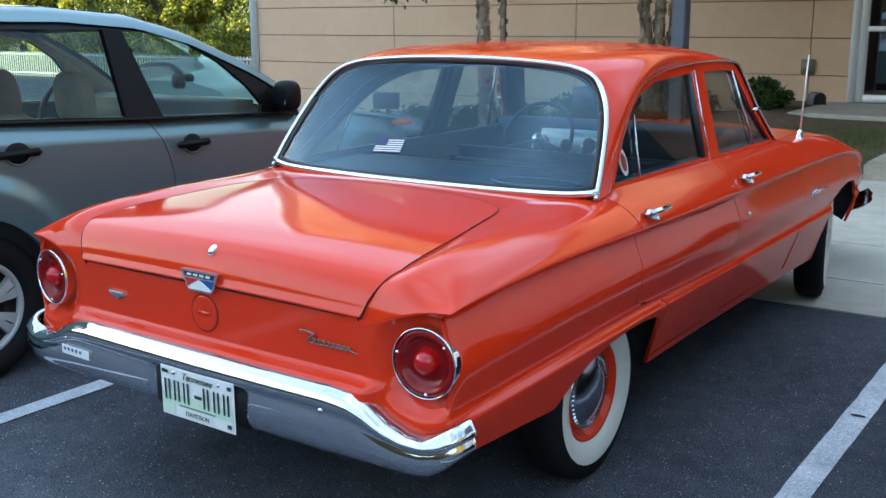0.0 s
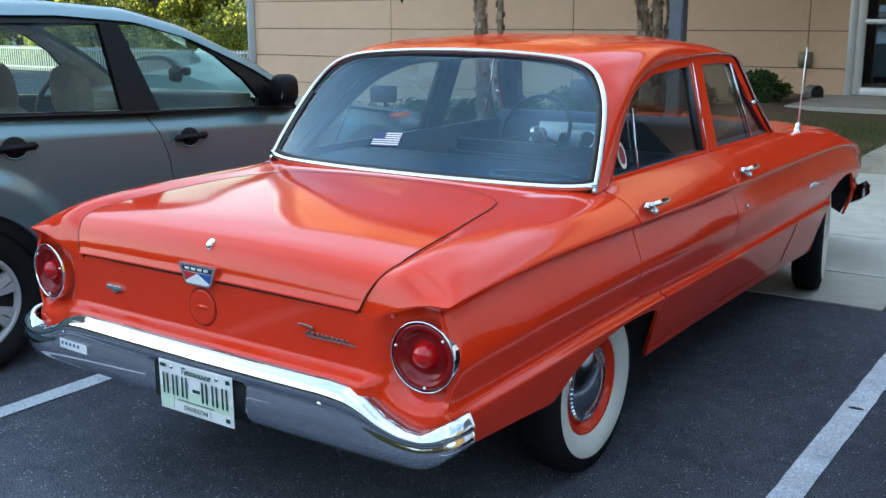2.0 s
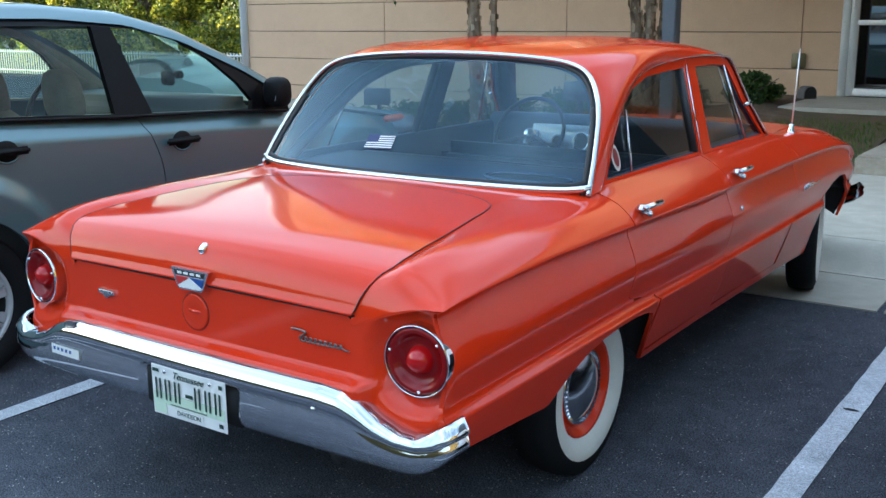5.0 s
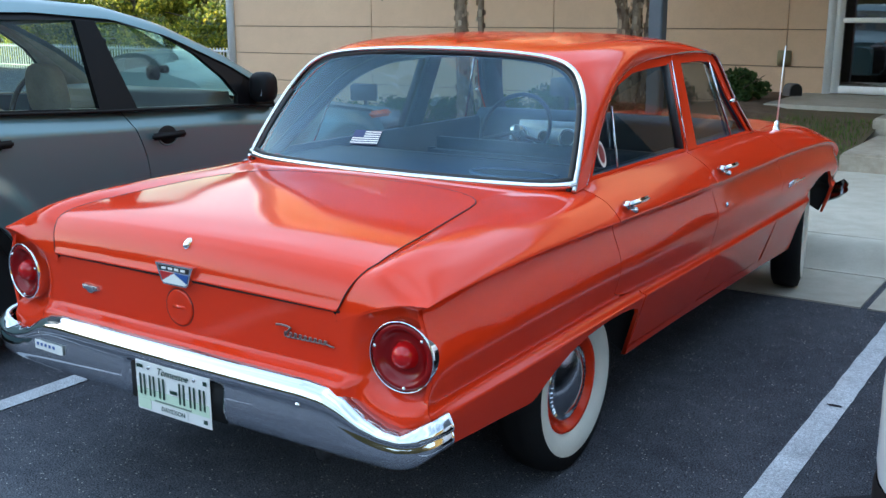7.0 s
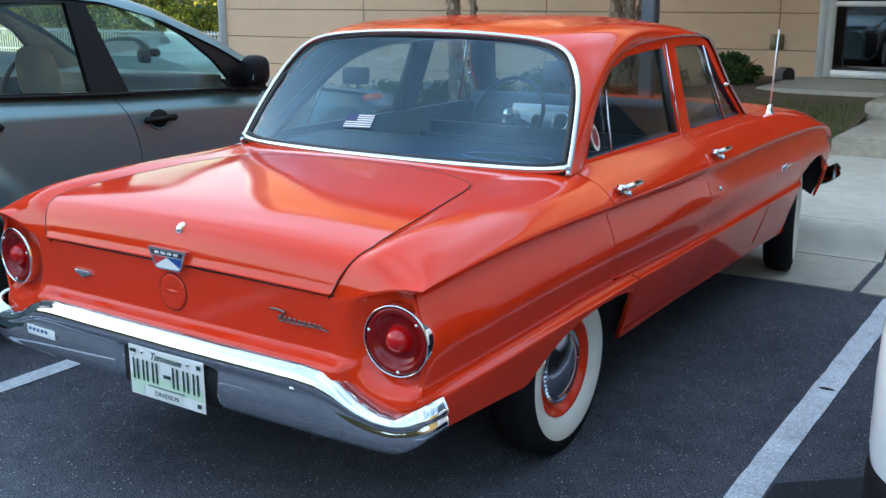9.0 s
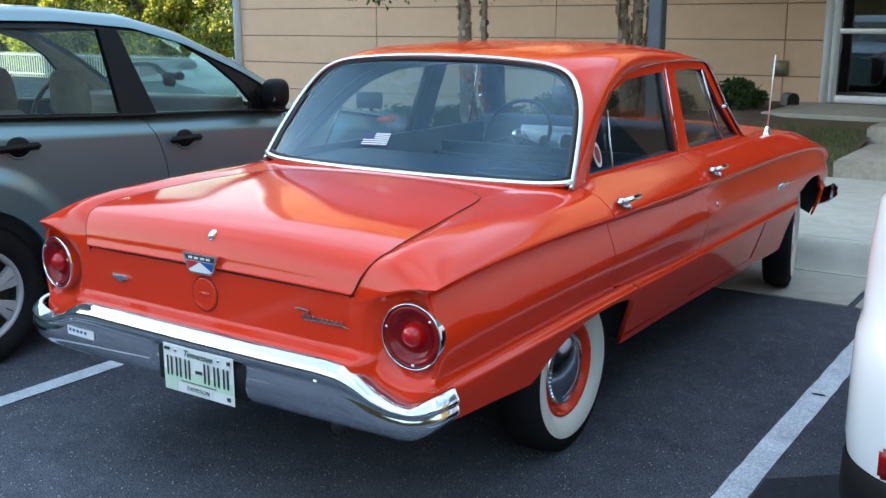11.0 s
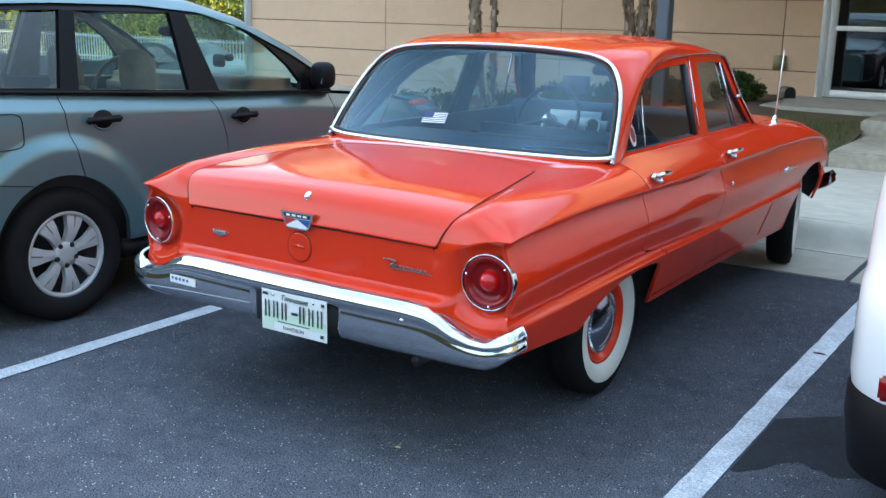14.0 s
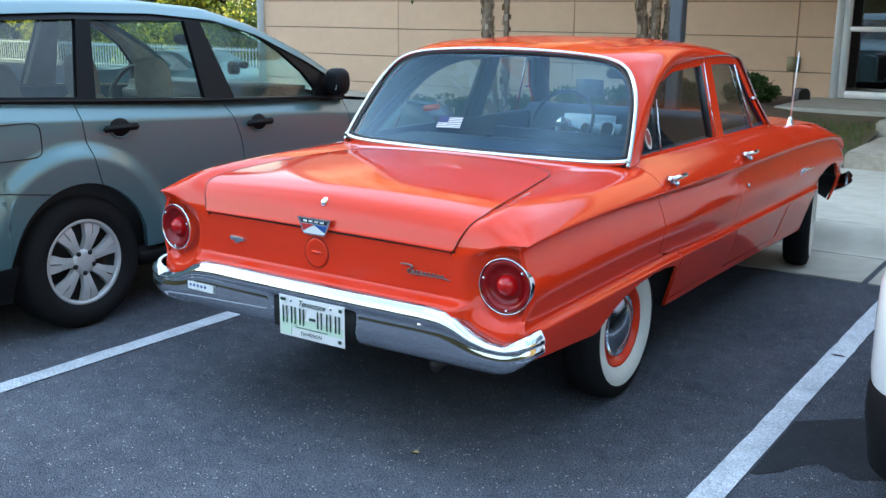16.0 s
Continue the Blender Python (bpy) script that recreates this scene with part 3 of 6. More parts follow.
HEADER = [(0.575, 1.560, 1.325), (0.40, 1.610, 1.345), (0.20, 1.630, 1.355), (0.0, 1.636, 1.358)]
FRONT_EDGE = catmull(DRIP, 60)[:-1] + catmull([DRIP[-1]] + HEADER, 30)
CENTRE = catmull([(0, 0.284, 1.365), (0, 0.50, 1.393), (0, 0.80, 1.408), (0, 1.10, 1.408), (0, 1.40, 1.390), (0, 1.636, 1.358)], 61)


def coons(A, B, C0, C1, n, m, bulge):
    """A, B: opposite long edges (n points); C0, C1: the short edges (m points) from A to B."""
    rows = []
    for i in range(n):
        s = i / (n - 1)
        r = []
        for j in range(m):
            t = j / (m - 1)
            p = (1 - t) * A[i] + t * B[i] + (1 - s) * C0[j] + s * C1[j] - ((1 - s) * ((1 - t) * A[0] + t * B[0]) + s * ((1 - t) * A[-1] + t * B[-1]))
            r.append(p + bulge(s, t))
        rows.append(r)
    return rows


n, m = 60, 34
A = even(REAR_EDGE, n)
B = np.concatenate([even(FRONT_EDGE[:60], 40), even(FRONT_EDGE[59:], 21)[1:]])
C0 = even([A[0], B[0]], m)
C1 = even(CENTRE, m)


def roof_bulge(s, t):
    w = math.sin(math.pi * t) ** 0.7
    k = math.sin(math.pi * min(s * 1.0, 1.0)) ** 0.8
    out = math.sin(math.pi * min(1, s / 0.62)) if s < 0.62 else 0.0
    return np.array((0.030 * w * out, -0.012 * w * out, 0.030 * w * k))


roof_rows = coons(A, B, C0, C1, n, m, roof_bulge)
rv = [p for r in roof_rows for p in r] + [p * np.array((-1, 1, 1)) for r in roof_rows for p in r]
rf = grid_faces(n, m) + [q[::-1] for q in grid_faces(n, m, n * m)]
bm = bmesh.new()
me = bpy.data.meshes.new("t")
me.from_pydata([tuple(p) for p in rv], [], rf)
bm.from_mesh(me)
bmesh.ops.remove_doubles(bm, verts=bm.verts[:], dist=0.0004)
part("roof", bm, PAINT, sedan)
put("headliner", [tuple(p - np.array((0.036 * np.sign(p[0]), 0, 0.020))) for p in rv], rf, material("blue_headliner", (0.035, 0.055, 0.085), 0.9), sedan)

loop_top = [np.array(p) for p in REAR_EDGE]
foot = [np.array((x, glass_foot(x) - 0.004 + 0.010 * abs(x / 0.722) ** 14, 0.944 + 0.006 * (1 - (x / 0.72) ** 2) + 0.016 * abs(x / 0.722) ** 14)) for x in np.linspace(0.722, -0.722, 41)]
ring = [tuple(p * np.array((-1, 1, 1)) + np.array((0, -0.006, 0.004))) for p in loop_top] + [tuple(p + np.array((0, -0.006, 0.004))) for p in loop_top[::-1][1:]]
tube("rear_window_trim", ring, 0.0088, HUBCAP, sedan, "bright chrome rear window surround", 10)
tube("rear_window_trim", [tuple(p) for p in foot], [0.0125] * 41, CHROME, sedan, "bright chrome lower window trim", 10)
seal_ring = [(p[0] * 0.968, p[1] + 0.004, p[2] - 0.012 * (p[2] > 1.2)) for p in ring]
tube("window_seal", seal_ring, 0.009, SEAL, sedan, sides=8)
tube("window_seal", [(p[0] * 0.97, p[1] + 0.010, p[2] + 0.012) for p in foot], 0.008, SEAL, sedan, sides=8)
# rear glass: from the foot curve up to the top edge, slightly bowed outwards
gl = []
up_side = even(REAR_EDGE, 200)
for i in range(25):
    s = i / 24
    z = 0.945 + s * (1.352 - 0.945)
    # half width and depth of the window's side edge at this height
    k = int(np.argmin(abs(up_side[:, 2] - min(z, 1.330))))
    xe = up_side[k][0] if z < 1.325 else float(np.interp(z, [1.325, 1.340, 1.352], [0.545, 0.46, 0.34]))
    ye = up_side[k][1]
    row = []
    for q in np.linspace(-1, 1, 41):
        x = q * (xe - 0.006)
        row.append((x, ye - (1 - abs(q) ** 3.0) * (0.095 - 0.085 * s), z))
    gl.append(row)
rear_glass = put("rear_window", [p for r in gl for p in r], grid_faces(25, 41), REAR_GLASS, sedan, "clear curved rear window")
rear_glass.visible_shadow = False

# side windows in a leaning plane


def lean(y, z, d=0.0):
    return (1.008 - 0.3 * z - 0.012 + d, y, z)


def side3(a, b, d):
    return lean(a, b, d - 0.008)


rear_frame = [(0.112, 0.945)] + [(p[1], p[2]) for p in DRIP[1:5]] + [(1.09, 1.326), (1.112, 1.328), (1.056, 0.940), (0.6, 0.940)]
rear_hole = [(0.190, 0.962), (0.326, 1.088), (0.442, 1.178), (0.545, 1.236), (0.705, 1.274), (0.90, 1.284), (1.076, 1.288), (1.034, 0.962)]
front_frame = [(1.062, 0.940), (1.118, 1.328), (1.30, 1.328), (1.50, 1.320), (1.59, 1.30), (1.635, 1.25), (1.72, 1.10), (1.855, 0.940), (1.4, 0.940)]
front_hole = [(1.166, 0.958), (1.200, 1.288), (1.40, 1.288), (1.52, 1.280), (1.57, 1.262), (1.655, 1.12), (1.815, 0.955)]


def shrunk(loop, by=0.005):
    """The same opening drawn in a little towards its middle."""
    ca, cb = sum(p[0] for p in loop) / len(loop), sum(p[1] for p in loop) / len(loop)
    return [(a - by * (a - ca) / math.hypot(a - ca, b - cb), b - by * (b - cb) / math.hypot(a - ca, b - cb)) for a, b in loop]


for sgn in (1, -1):
    def s3(a, b, d, sgn=sgn):
        p = side3(a, b, d)
        return (sgn * p[0], p[1], p[2])
    plate("rear_door_frame", rear_frame, [rear_hole], s3, 0.008, PAINT, sedan)
    plate("front_door_frame", front_frame, [front_hole], s3, 0.008, PAINT, sedan)

    def s4(a, b, d, sgn=sgn):
        p = lean(a, b, d - 0.026)
        return (sgn * p[0], p[1], p[2])
    plate("inner_trim", rear_frame, [shrunk(rear_hole)], s4, 0.017, VINYL, sedan)
    plate("inner_trim", front_frame, [shrunk(front_hole)], s4, 0.017, VINYL, sedan)
    part("door_trim", box_bm(sgn * 0.676, 1.0, 0.666, 0.05, 1.75, 0.596, 0.008), VINYL, sedan, "dark blue vinyl door lining")
    for nm, hole in (("rear_side_window", rear_hole), ("front_side_window", front_hole)):
        g = put(nm, [(sgn * lean(a, b, -0.014)[0], a, b) for a, b in hole], [tuple(range(len(hole)))], SIDE_GLASS, sedan, smooth=False)
        g.visible_shadow = False

    def line(name, pts, r, mat, d=0.004, label=""):
        return tube(name, [(sgn * lean(a, b, d)[0], a, b) for a, b in pts], r, mat, sedan, label)
    line("window_divider", [(0.400, 0.955), (0.468, 1.170)], 0.0045, DARK_CHROME, -0.004, "chrome quarter-light divider")
    line("window_divider", [(1.600, 0.952), (1.535, 1.278)], 0.006, DARK_CHROME, -0.004, "chrome quarter-light divider")
    line("window_post_trim", [(1.044, 0.950), (1.098, 1.300)], 0.0035, CHROME, 0.003, "thin chrome strip")
    line("window_post", [(1.012, 0.958), (1.060, 1.288)], 0.018, SEAL, -0.016, "black window channel")
    drip_pts = catmull([(p[1], p[2]) for p in DRIP] + [(1.595, 1.304), (1.645, 1.245), (1.73, 1.098), (1.862, 0.945)], 60)
    tube("drip_rail", [(sgn * (lean(a, b)[0] + 0.012), a, b) for a, b in drip_pts], 0.0042, HUBCAP, sedan, "thin chrome drip rail")
    tube("roof_lining", [(sgn * (lean(a, b)[0] - 0.034), a + 0.004, b - 0.008) for a, b in drip_pts[:44]], 0.026, VINYL, sedan, "dark blue roof edge lining")
    # windscreen pillar
    pil = []
    for a, b in catmull([(1.480, 1.322), (1.595, 1.304), (1.645, 1.245), (1.73, 1.098), (1.862, 0.945)], 24):
        x = lean(a, b)[0] + 0.006
        pil.append([(sgn * x, a, b), (sgn * (x - 0.012), a + 0.035, b + 0.004), (sgn * (x - 0.05), a + 0.065, b - 0.002)])
    put("windscreen_pillar", [p for r in pil for p in r], grid_faces(24, 3), PAINT, sedan)
    lining = [[(r[0][0] - sgn * 0.004, r[0][1] - 0.022, r[0][2] - 0.012), (r[0][0] - sgn * 0.034, r[0][1] - 0.030, r[0][2] - 0.016), (r[2][0] - sgn * 0.030, r[2][1] - 0.004, r[2][2] - 0.006), (r[2][0] - sgn * 0.012, r[2][1] + 0.014, r[2][2])] for r in pil]
    put("pillar_trim", [p for r in lining for p in r], grid_faces(24, 4), VINYL, sedan)
    line("vent_latch", [(1.66, 1.10), (1.735, 1.102)], 0.009, CHROME, 0.010, "chrome mirror bracket")
    # door handles
    for y, z in ((0.145, 0.888), (1.066, 0.886)):
        u = 2.35
        base = Vector((0.842, y + 0.03, z - 0.012))
        h = part("door_handle", box_bm(sgn * 0.868, y + 0.072, z + 0.004, 0.016, 0.150, 0.018, 0.006), CHROME, sedan, "chrome pull handle with push button")
        part("handle_base", box_bm(sgn * 0.846, y + 0.026, z - 0.004, 0.036, 0.044, 0.026, 0.008), CHROME, h)
        v, f = lathe([(0.0, 0.012), (0.018, 0.011), (0.022, 0.008), (0.023, 0.0005)], 16)
        put("push_button", [(sgn * (0.856 + a), y + 0.036 + b, z - 0.020 + c) for a, b, c in v], f, CHROME, h)
v, f = lathe([(0.0, 0.010), (0.004, 0.009), (0.006, 0.0005)], 16)
put("door_lock", [(0.866 + a, 1.115 + b, 0.735 + c) for a, b, c in v], f, CHROME, sedan, "small round chrome key lock")

# windscreen
ws = []
for i in range(15):
    s = i / 14
    ws.append([(q * (0.69 - 0.09 * s), 1.905 - 0.33 * s + (0.16 - 0.085 * s) * (1 - q * q), 0.945 + (0.375 + 0.02 * (1 - q * q)) * s) for q in np.linspace(-1, 1, 31)])
wsg = put("windscreen", [p for r in ws for p in r], grid_faces(15, 31), FRONT_GLASS, sedan)
wsg.visible_shadow = False

# ---- the setting ----
def ground_z(x, y):
    """The lot is level round the cars and falls away to the far left."""
    return -0.06 * min(13.0, max(0.0, -4.2 - x))


def surface(name, color, rough, second, vary=1.0, scale=1.2, speck=0.0, bump=0.002, bump_scale=140.0, grainy=0.06):
    """Paving: stains at a large scale, grain at a fine one, light stone specks."""
    m = material(name, color, rough, 0, vary, scale, bump, bump_scale, second=second)
    nt = m.node_tree
    b = nt.nodes["Principled BSDF"]
    grain = nt.nodes.new("ShaderNodeTexNoise")
    grain.inputs["Scale"].default_value, grain.inputs["Detail"].default_value = 210, 3
    gr, gm, co = nt.nodes.new("ShaderNodeMapRange"), nt.nodes.new("ShaderNodeMix"), nt.nodes.new("ShaderNodeTexCoord")
    gr.inputs[1].default_value, gr.inputs[2].default_value, gr.inputs[3].default_value, gr.inputs[4].default_value = 0.3, 0.7, 1 - 2 * grainy, 1 + 2 * grainy
    gm.data_type, gm.blend_type, gm.inputs[0].default_value = "RGBA", "MULTIPLY", 1.0
    nt.links.new(co.outputs["Object"], grain.inputs["Vector"])
    nt.links.new(grain.outputs["Fac"], gr.inputs[0])
    nt.links.new(b.inputs["Base Color"].links[0].from_socket, gm.inputs[6])
    nt.links.new(gr.outputs[0], gm.inputs[7])
    nt.links.new(gm.outputs[2], b.inputs["Base Color"])
    if speck:
        tc = nt.nodes.new("ShaderNodeTexCoord")
        vo = nt.nodes.new("ShaderNodeTexVoronoi")
        vo.inputs["Scale"].default_value = 55
        lt = nt.nodes.new("ShaderNodeMath")
        lt.operation, lt.inputs[1].default_value = "LESS_THAN", 0.17
        nz = nt.nodes.new("ShaderNodeTexNoise")
        nz.inputs["Scale"].default_value = 17
        gt = nt.nodes.new("ShaderNodeMath")
        gt.operation, gt.inputs[1].default_value = "GREATER_THAN", 0.52
        mu = nt.nodes.new("ShaderNodeMath")
        mu.operation = "MULTIPLY"
        mx = nt.nodes.new("ShaderNodeMix")
        mx.data_type = "RGBA"
        mx.inputs[7].default_value = (speck, speck, speck * 0.95, 1)
        old = b.inputs["Base Color"].links[0].from_socket
        nt.links.new(tc.outputs["Object"], vo.inputs["Vector"])
        nt.links.new(tc.outputs["Object"], nz.inputs["Vector"])
        nt.links.new(vo.outputs["Distance"], lt.inputs[0])
        nt.links.new(nz.outputs["Fac"], gt.inputs[0])
        nt.links.new(lt.outputs[0], mu.inputs[0])
        nt.links.new(gt.outputs[0], mu.inputs[1])
        fine, few, both_ = nt.nodes.new("ShaderNodeTexVoronoi"), nt.nodes.new("ShaderNodeMath"), nt.nodes.new("ShaderNodeMath")
        fine.inputs["Scale"].default_value = 120
        few.operation, few.inputs[1].default_value = "LESS_THAN", 0.10
        both_.operation = "MAXIMUM"
        nt.links.new(tc.outputs["Object"], fine.inputs["Vector"])
        nt.links.new(fine.outputs["Distance"], few.inputs[0])
        dim = nt.nodes.new("ShaderNodeMath")
        dim.operation, dim.inputs[1].default_value = "MULTIPLY", 0.35
        nt.links.new(few.outputs[0], dim.inputs[0])
        nt.links.new(mu.outputs[0], both_.inputs[0])
        nt.links.new(dim.outputs[0], both_.inputs[1])
        nt.links.new(both_.outputs[0], mx.inputs[0])
        nt.links.new(old, mx.inputs[6])
        nt.links.new(mx.outputs[2], b.inputs["Base Color"])
    return m


ASPHALT = surface("asphalt", (0.046, 0.050, 0.062), 0.95, (0.078, 0.083, 0.097), 1.0, 1.1, 0.30, 0.005, 150, 0.50)
ASPHALT.node_tree.nodes["Principled BSDF"].inputs["Specular IOR Level"].default_value = 0.12


def pale_aisle(m):
    """The asphalt turns paler from the bays towards the driving aisle, with an uneven border."""
    nt = m.node_tree
    b = nt.nodes["Principled BSDF"]
    tc, sep, nz, add, ramp, mix = (nt.nodes.new("ShaderNode" + k) for k in ("TexCoord", "SeparateXYZ", "TexNoise", "Math", "MapRange", "Mix"))
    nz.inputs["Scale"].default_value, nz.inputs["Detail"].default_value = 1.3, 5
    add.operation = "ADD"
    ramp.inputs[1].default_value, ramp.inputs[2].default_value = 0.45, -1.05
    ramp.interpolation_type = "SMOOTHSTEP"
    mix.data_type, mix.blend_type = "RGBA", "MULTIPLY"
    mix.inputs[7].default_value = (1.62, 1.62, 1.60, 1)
    nt.links.new(tc.outputs["Object"], sep.inputs[0])
    nt.links.new(tc.outputs["Object"], nz.inputs["Vector"])
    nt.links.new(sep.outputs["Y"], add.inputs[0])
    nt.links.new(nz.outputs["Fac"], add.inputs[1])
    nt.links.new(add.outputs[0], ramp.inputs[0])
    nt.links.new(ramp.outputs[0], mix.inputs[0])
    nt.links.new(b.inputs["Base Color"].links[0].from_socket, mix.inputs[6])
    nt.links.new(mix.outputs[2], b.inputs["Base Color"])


pale_aisle(ASPHALT)
CONCRETE = surface("concrete", (0.45, 0.42, 0.355), 0.85, (0.33, 0.305, 0.25), 1.0, 0.9, 0, 0.0012, 200)
KERB_C = surface("old_concrete", (0.42, 0.37, 0.30), 0.9, (0.26, 0.22, 0.17), 1.0, 2.0, 0, 0.003, 60)
LINE_PAINT = surface("worn_white_paint", (0.60, 0.63, 0.66), 0.8, (0.34, 0.36, 0.39), 1.0, 6.0, 0, 0.001, 200, 0.22)
STUCCO = surface("tan_panel", (0.70, 0.465, 0.305), 0.85, (0.64, 0.42, 0.275), 1.0, 0.7, 0, 0.0008, 260)
SOIL = surface("mulch", (0.075, 0.045, 0.030), 0.95, (0.14, 0.09, 0.055), 1.0, 9.0, 0, 0.02, 40)
TURF = surface("turf_soil", (0.062, 0.058, 0.026), 0.95, (0.11, 0.068, 0.036), 1.0, 5.0, 0, 0.01, 50)

xs = sorted(set([-400, -150, -80, -45] + list(np.linspace(-17.2, -4.2, 9)) + [0, 5, 20, 60, 150, 400]))
ys = [-400, -120, -40, -12, 0, 2.47, 12, 30, 60, 150, 400]
gv = [(x, y, ground_z(x, y) - 0.004) for x in xs for y in ys]
tagged(put("ground", gv, [q[::-1] for q in grid_faces(len(xs), len(ys))], ASPHALT, smooth=False), "grey asphalt parking lot with pale stone specks", "ground", kind="structure")


def slab(name, x0, x1, y0, y1, z0, z1, mat, label, category, bevel=0.012, kind="structure"):
    return tagged(part(name, box_bm((x0 + x1) / 2, (y0 + y1) / 2, (z0 + z1) / 2, x1 - x0, y1 - y0, z1 - z0, bevel, 2), mat, smooth=False), label, category, kind=kind)


# gutter pan and sidewalk slabs with open joints at the seams
joints = [-22.0, -18.4, -14.8, -11.2, -7.6, -4.0, -1.3, 1.165, 4.6, 8.2, 11.8, 15.4]
for a, b in zip(joints[:-1], joints[1:]):
    if b <= -7.0:
        continue
    slab("pavement", a + 0.006, b - 0.006, 2.47, 3.16, -0.2, 0.004, CONCRETE, "pale concrete gutter pan", "pavement")
    kp = [(3.166, -0.2), (3.166, 0.004)] + [(3.17 + 0.27 * k / 12, 0.004 + 0.148 * (k / 12) ** 2 * (3 - 2 * k / 12)) for k in range(1, 13)] + [(3.50, 0.152), (3.50, -0.2)]
    kv = [(x, y, z) for x in (a + 0.006, b - 0.006) for y, z in kp]
    kn = len(kp)
    kerb = put("kerb", kv, [(k, (k + 1) % kn, kn + (k + 1) % kn, kn + k) for k in range(kn)] + [tuple(range(kn))[::-1], tuple(range(kn, 2 * kn))], CONCRETE, smooth=False)
    tagged(kerb, "pale rolled concrete kerb", "kerb", kind="structure")
    slab("sidewalk", a + 0.006, b - 0.006, 3.505, 6.13, -0.2, 0.150, CONCRETE, "pale concrete sidewalk", "sidewalk")
slab("step", 0.17, 9.0, 6.136, 7.62, -0.1, 0.300, KERB_C, "weathered concrete entrance step", "step", 0.02)
slab("step", 0.12, 9.0, 7.626, 8.60, -0.1, 0.460, KERB_C, "weathered concrete entrance step", "step", 0.02)
slab("sidewalk", -1.25, 9.0, 8.606, 10.37, -0.1, 0.465, CONCRETE, "concrete walk along the building", "sidewalk")
def bed_z(x):
    """Height of the planted bed along the wall; it falls away to the left."""
    return float(np.interp(x, [-12, -8, -6, -4.4, -2.6, -1.6], [-0.45, -0.34, -0.20, -0.06, 0.24, 0.42]))


bv, NXB, NYB = [], 50, 14
for i in range(NXB):
    for j in range(NYB):
        x, y = -12.0 + (12.16) * i / (NXB - 1), 6.14 + (10.36 - 6.14) * j / (NYB - 1)
        s = min(1, (y - 6.14) / 2.3)
        bv.append((x, y, 0.14 + (bed_z(x) - 0.12) * s ** 0.8 - 0.05 * (y > 8.6 and x > -1.3) + 0.012 * noise.noise((x * 2, y * 2, 0))))
tagged(put("lawn", bv, [q[::-1] for q in grid_faces(NXB, NYB)], TURF), "sloping lawn bed with thin grass and mulch", "lawn", kind="structure")
mv = []
for i in range(90):
    for j in range(16):
        x = -11.9 + 11.3 * i / 89
        y0, y1 = 7.70 + 0.25 * noise.noise((x * 1.7, 3, 0)), (10.3 if x < -1.35 else 8.60)
        y = y0 + (y1 - y0) * j / 15
        rim = min(1.0, j / 3, (89 - i) / 6)
        mv.append((x, y, bed_z(x) + 0.050 - 0.11 * (1 - rim) + 0.025 * noise.noise((x * 4, y * 4, 4)) + 0.010 * noise.noise((x * 15, y * 15, 9))))
tagged(put("mulch_bed", mv, [q[::-1] for q in grid_faces(90, 16)], SOIL), "dark brown mulch bed under the shrubs", "mulch", kind="structure")

# parking lines, worn at the edges
def stripe(x0, x1, y0, y1, label):
    n = 60
    v = []
    for i in range(n):
        y = y0 + (y1 - y0) * i / (n - 1)
        for x, s in ((x0, 1), (x1, -1)):
            v.append((x + s * 0.006 * noise.noise((x * 9, y * 7, 2)), y, 0.0015))
    tagged(put("parking_line", v, [q[::-1] for q in [(2 * i, 2 * i + 1, 2 * i + 3, 2 * i + 2) for i in range(n - 1)]], LINE_PAINT, smooth=False), label, "road marking", kind="structure")


stripe(1.308, 1.408, -3.0, 2.44, "worn white parking bay line on asphalt")
stripe(-1.415, -1.318, -3.0, 2.44, "worn white parking bay line on asphalt")
stripe(-4.18, -4.08, -3.0, 2.44, "worn white parking bay line on asphalt")
stripe(4.04, 4.14, -3.0, 2.44, "worn white parking bay line on asphalt")

# dark patch beside the white crossover, and a fallen leaf
LEAF_AT, MARK_Y = (0.392, -0.94), 1.044
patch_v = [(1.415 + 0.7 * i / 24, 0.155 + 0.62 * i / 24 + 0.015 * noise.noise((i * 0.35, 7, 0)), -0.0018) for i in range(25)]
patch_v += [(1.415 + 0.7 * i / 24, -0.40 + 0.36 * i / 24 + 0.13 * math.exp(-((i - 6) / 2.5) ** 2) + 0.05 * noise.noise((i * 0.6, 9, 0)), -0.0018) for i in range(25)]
DARK_PATCH = surface("dark_patch", (0.005, 0.007, 0.011), 0.95, (0.013, 0.015, 0.021), 1.0, 4.0, 0.06, 0.003, 160, 0.24)
tagged(put("stain", patch_v, [(i, 25 + i, 26 + i, i + 1) for i in range(24)], DARK_PATCH, smooth=False), "dark patch on the asphalt", "stain", kind="structure")
mark = [(1.362 + 0.030 * math.cos(a) * (1 + 0.3 * noise.noise((a * 2, 4, 0))), MARK_Y + 0.014 * math.sin(a) * (1 + 0.5 * noise.noise((a * 3, 1, 0))), 0.0026) for a in np.linspace(0, 2 * math.pi, 25)[:-1]]
tagged(put("stain", mark, [tuple(range(24))], DARK_PATCH, smooth=False), "small dark tar mark on the painted line", "stain", kind="structure")
lv = []
for i in range(7):
    s = i / 6
    for q in (-1, 0, 1):
        lv.append((LEAF_AT[0] + (s - 0.5) * 0.034 + q * 0.004, LEAF_AT[1] + q * 0.010 * math.sin(math.pi * (0.08 + 0.84 * s)), 0.001 + 0.008 * abs(q) * math.sin(math.pi * s) + 0.006 * s * s))
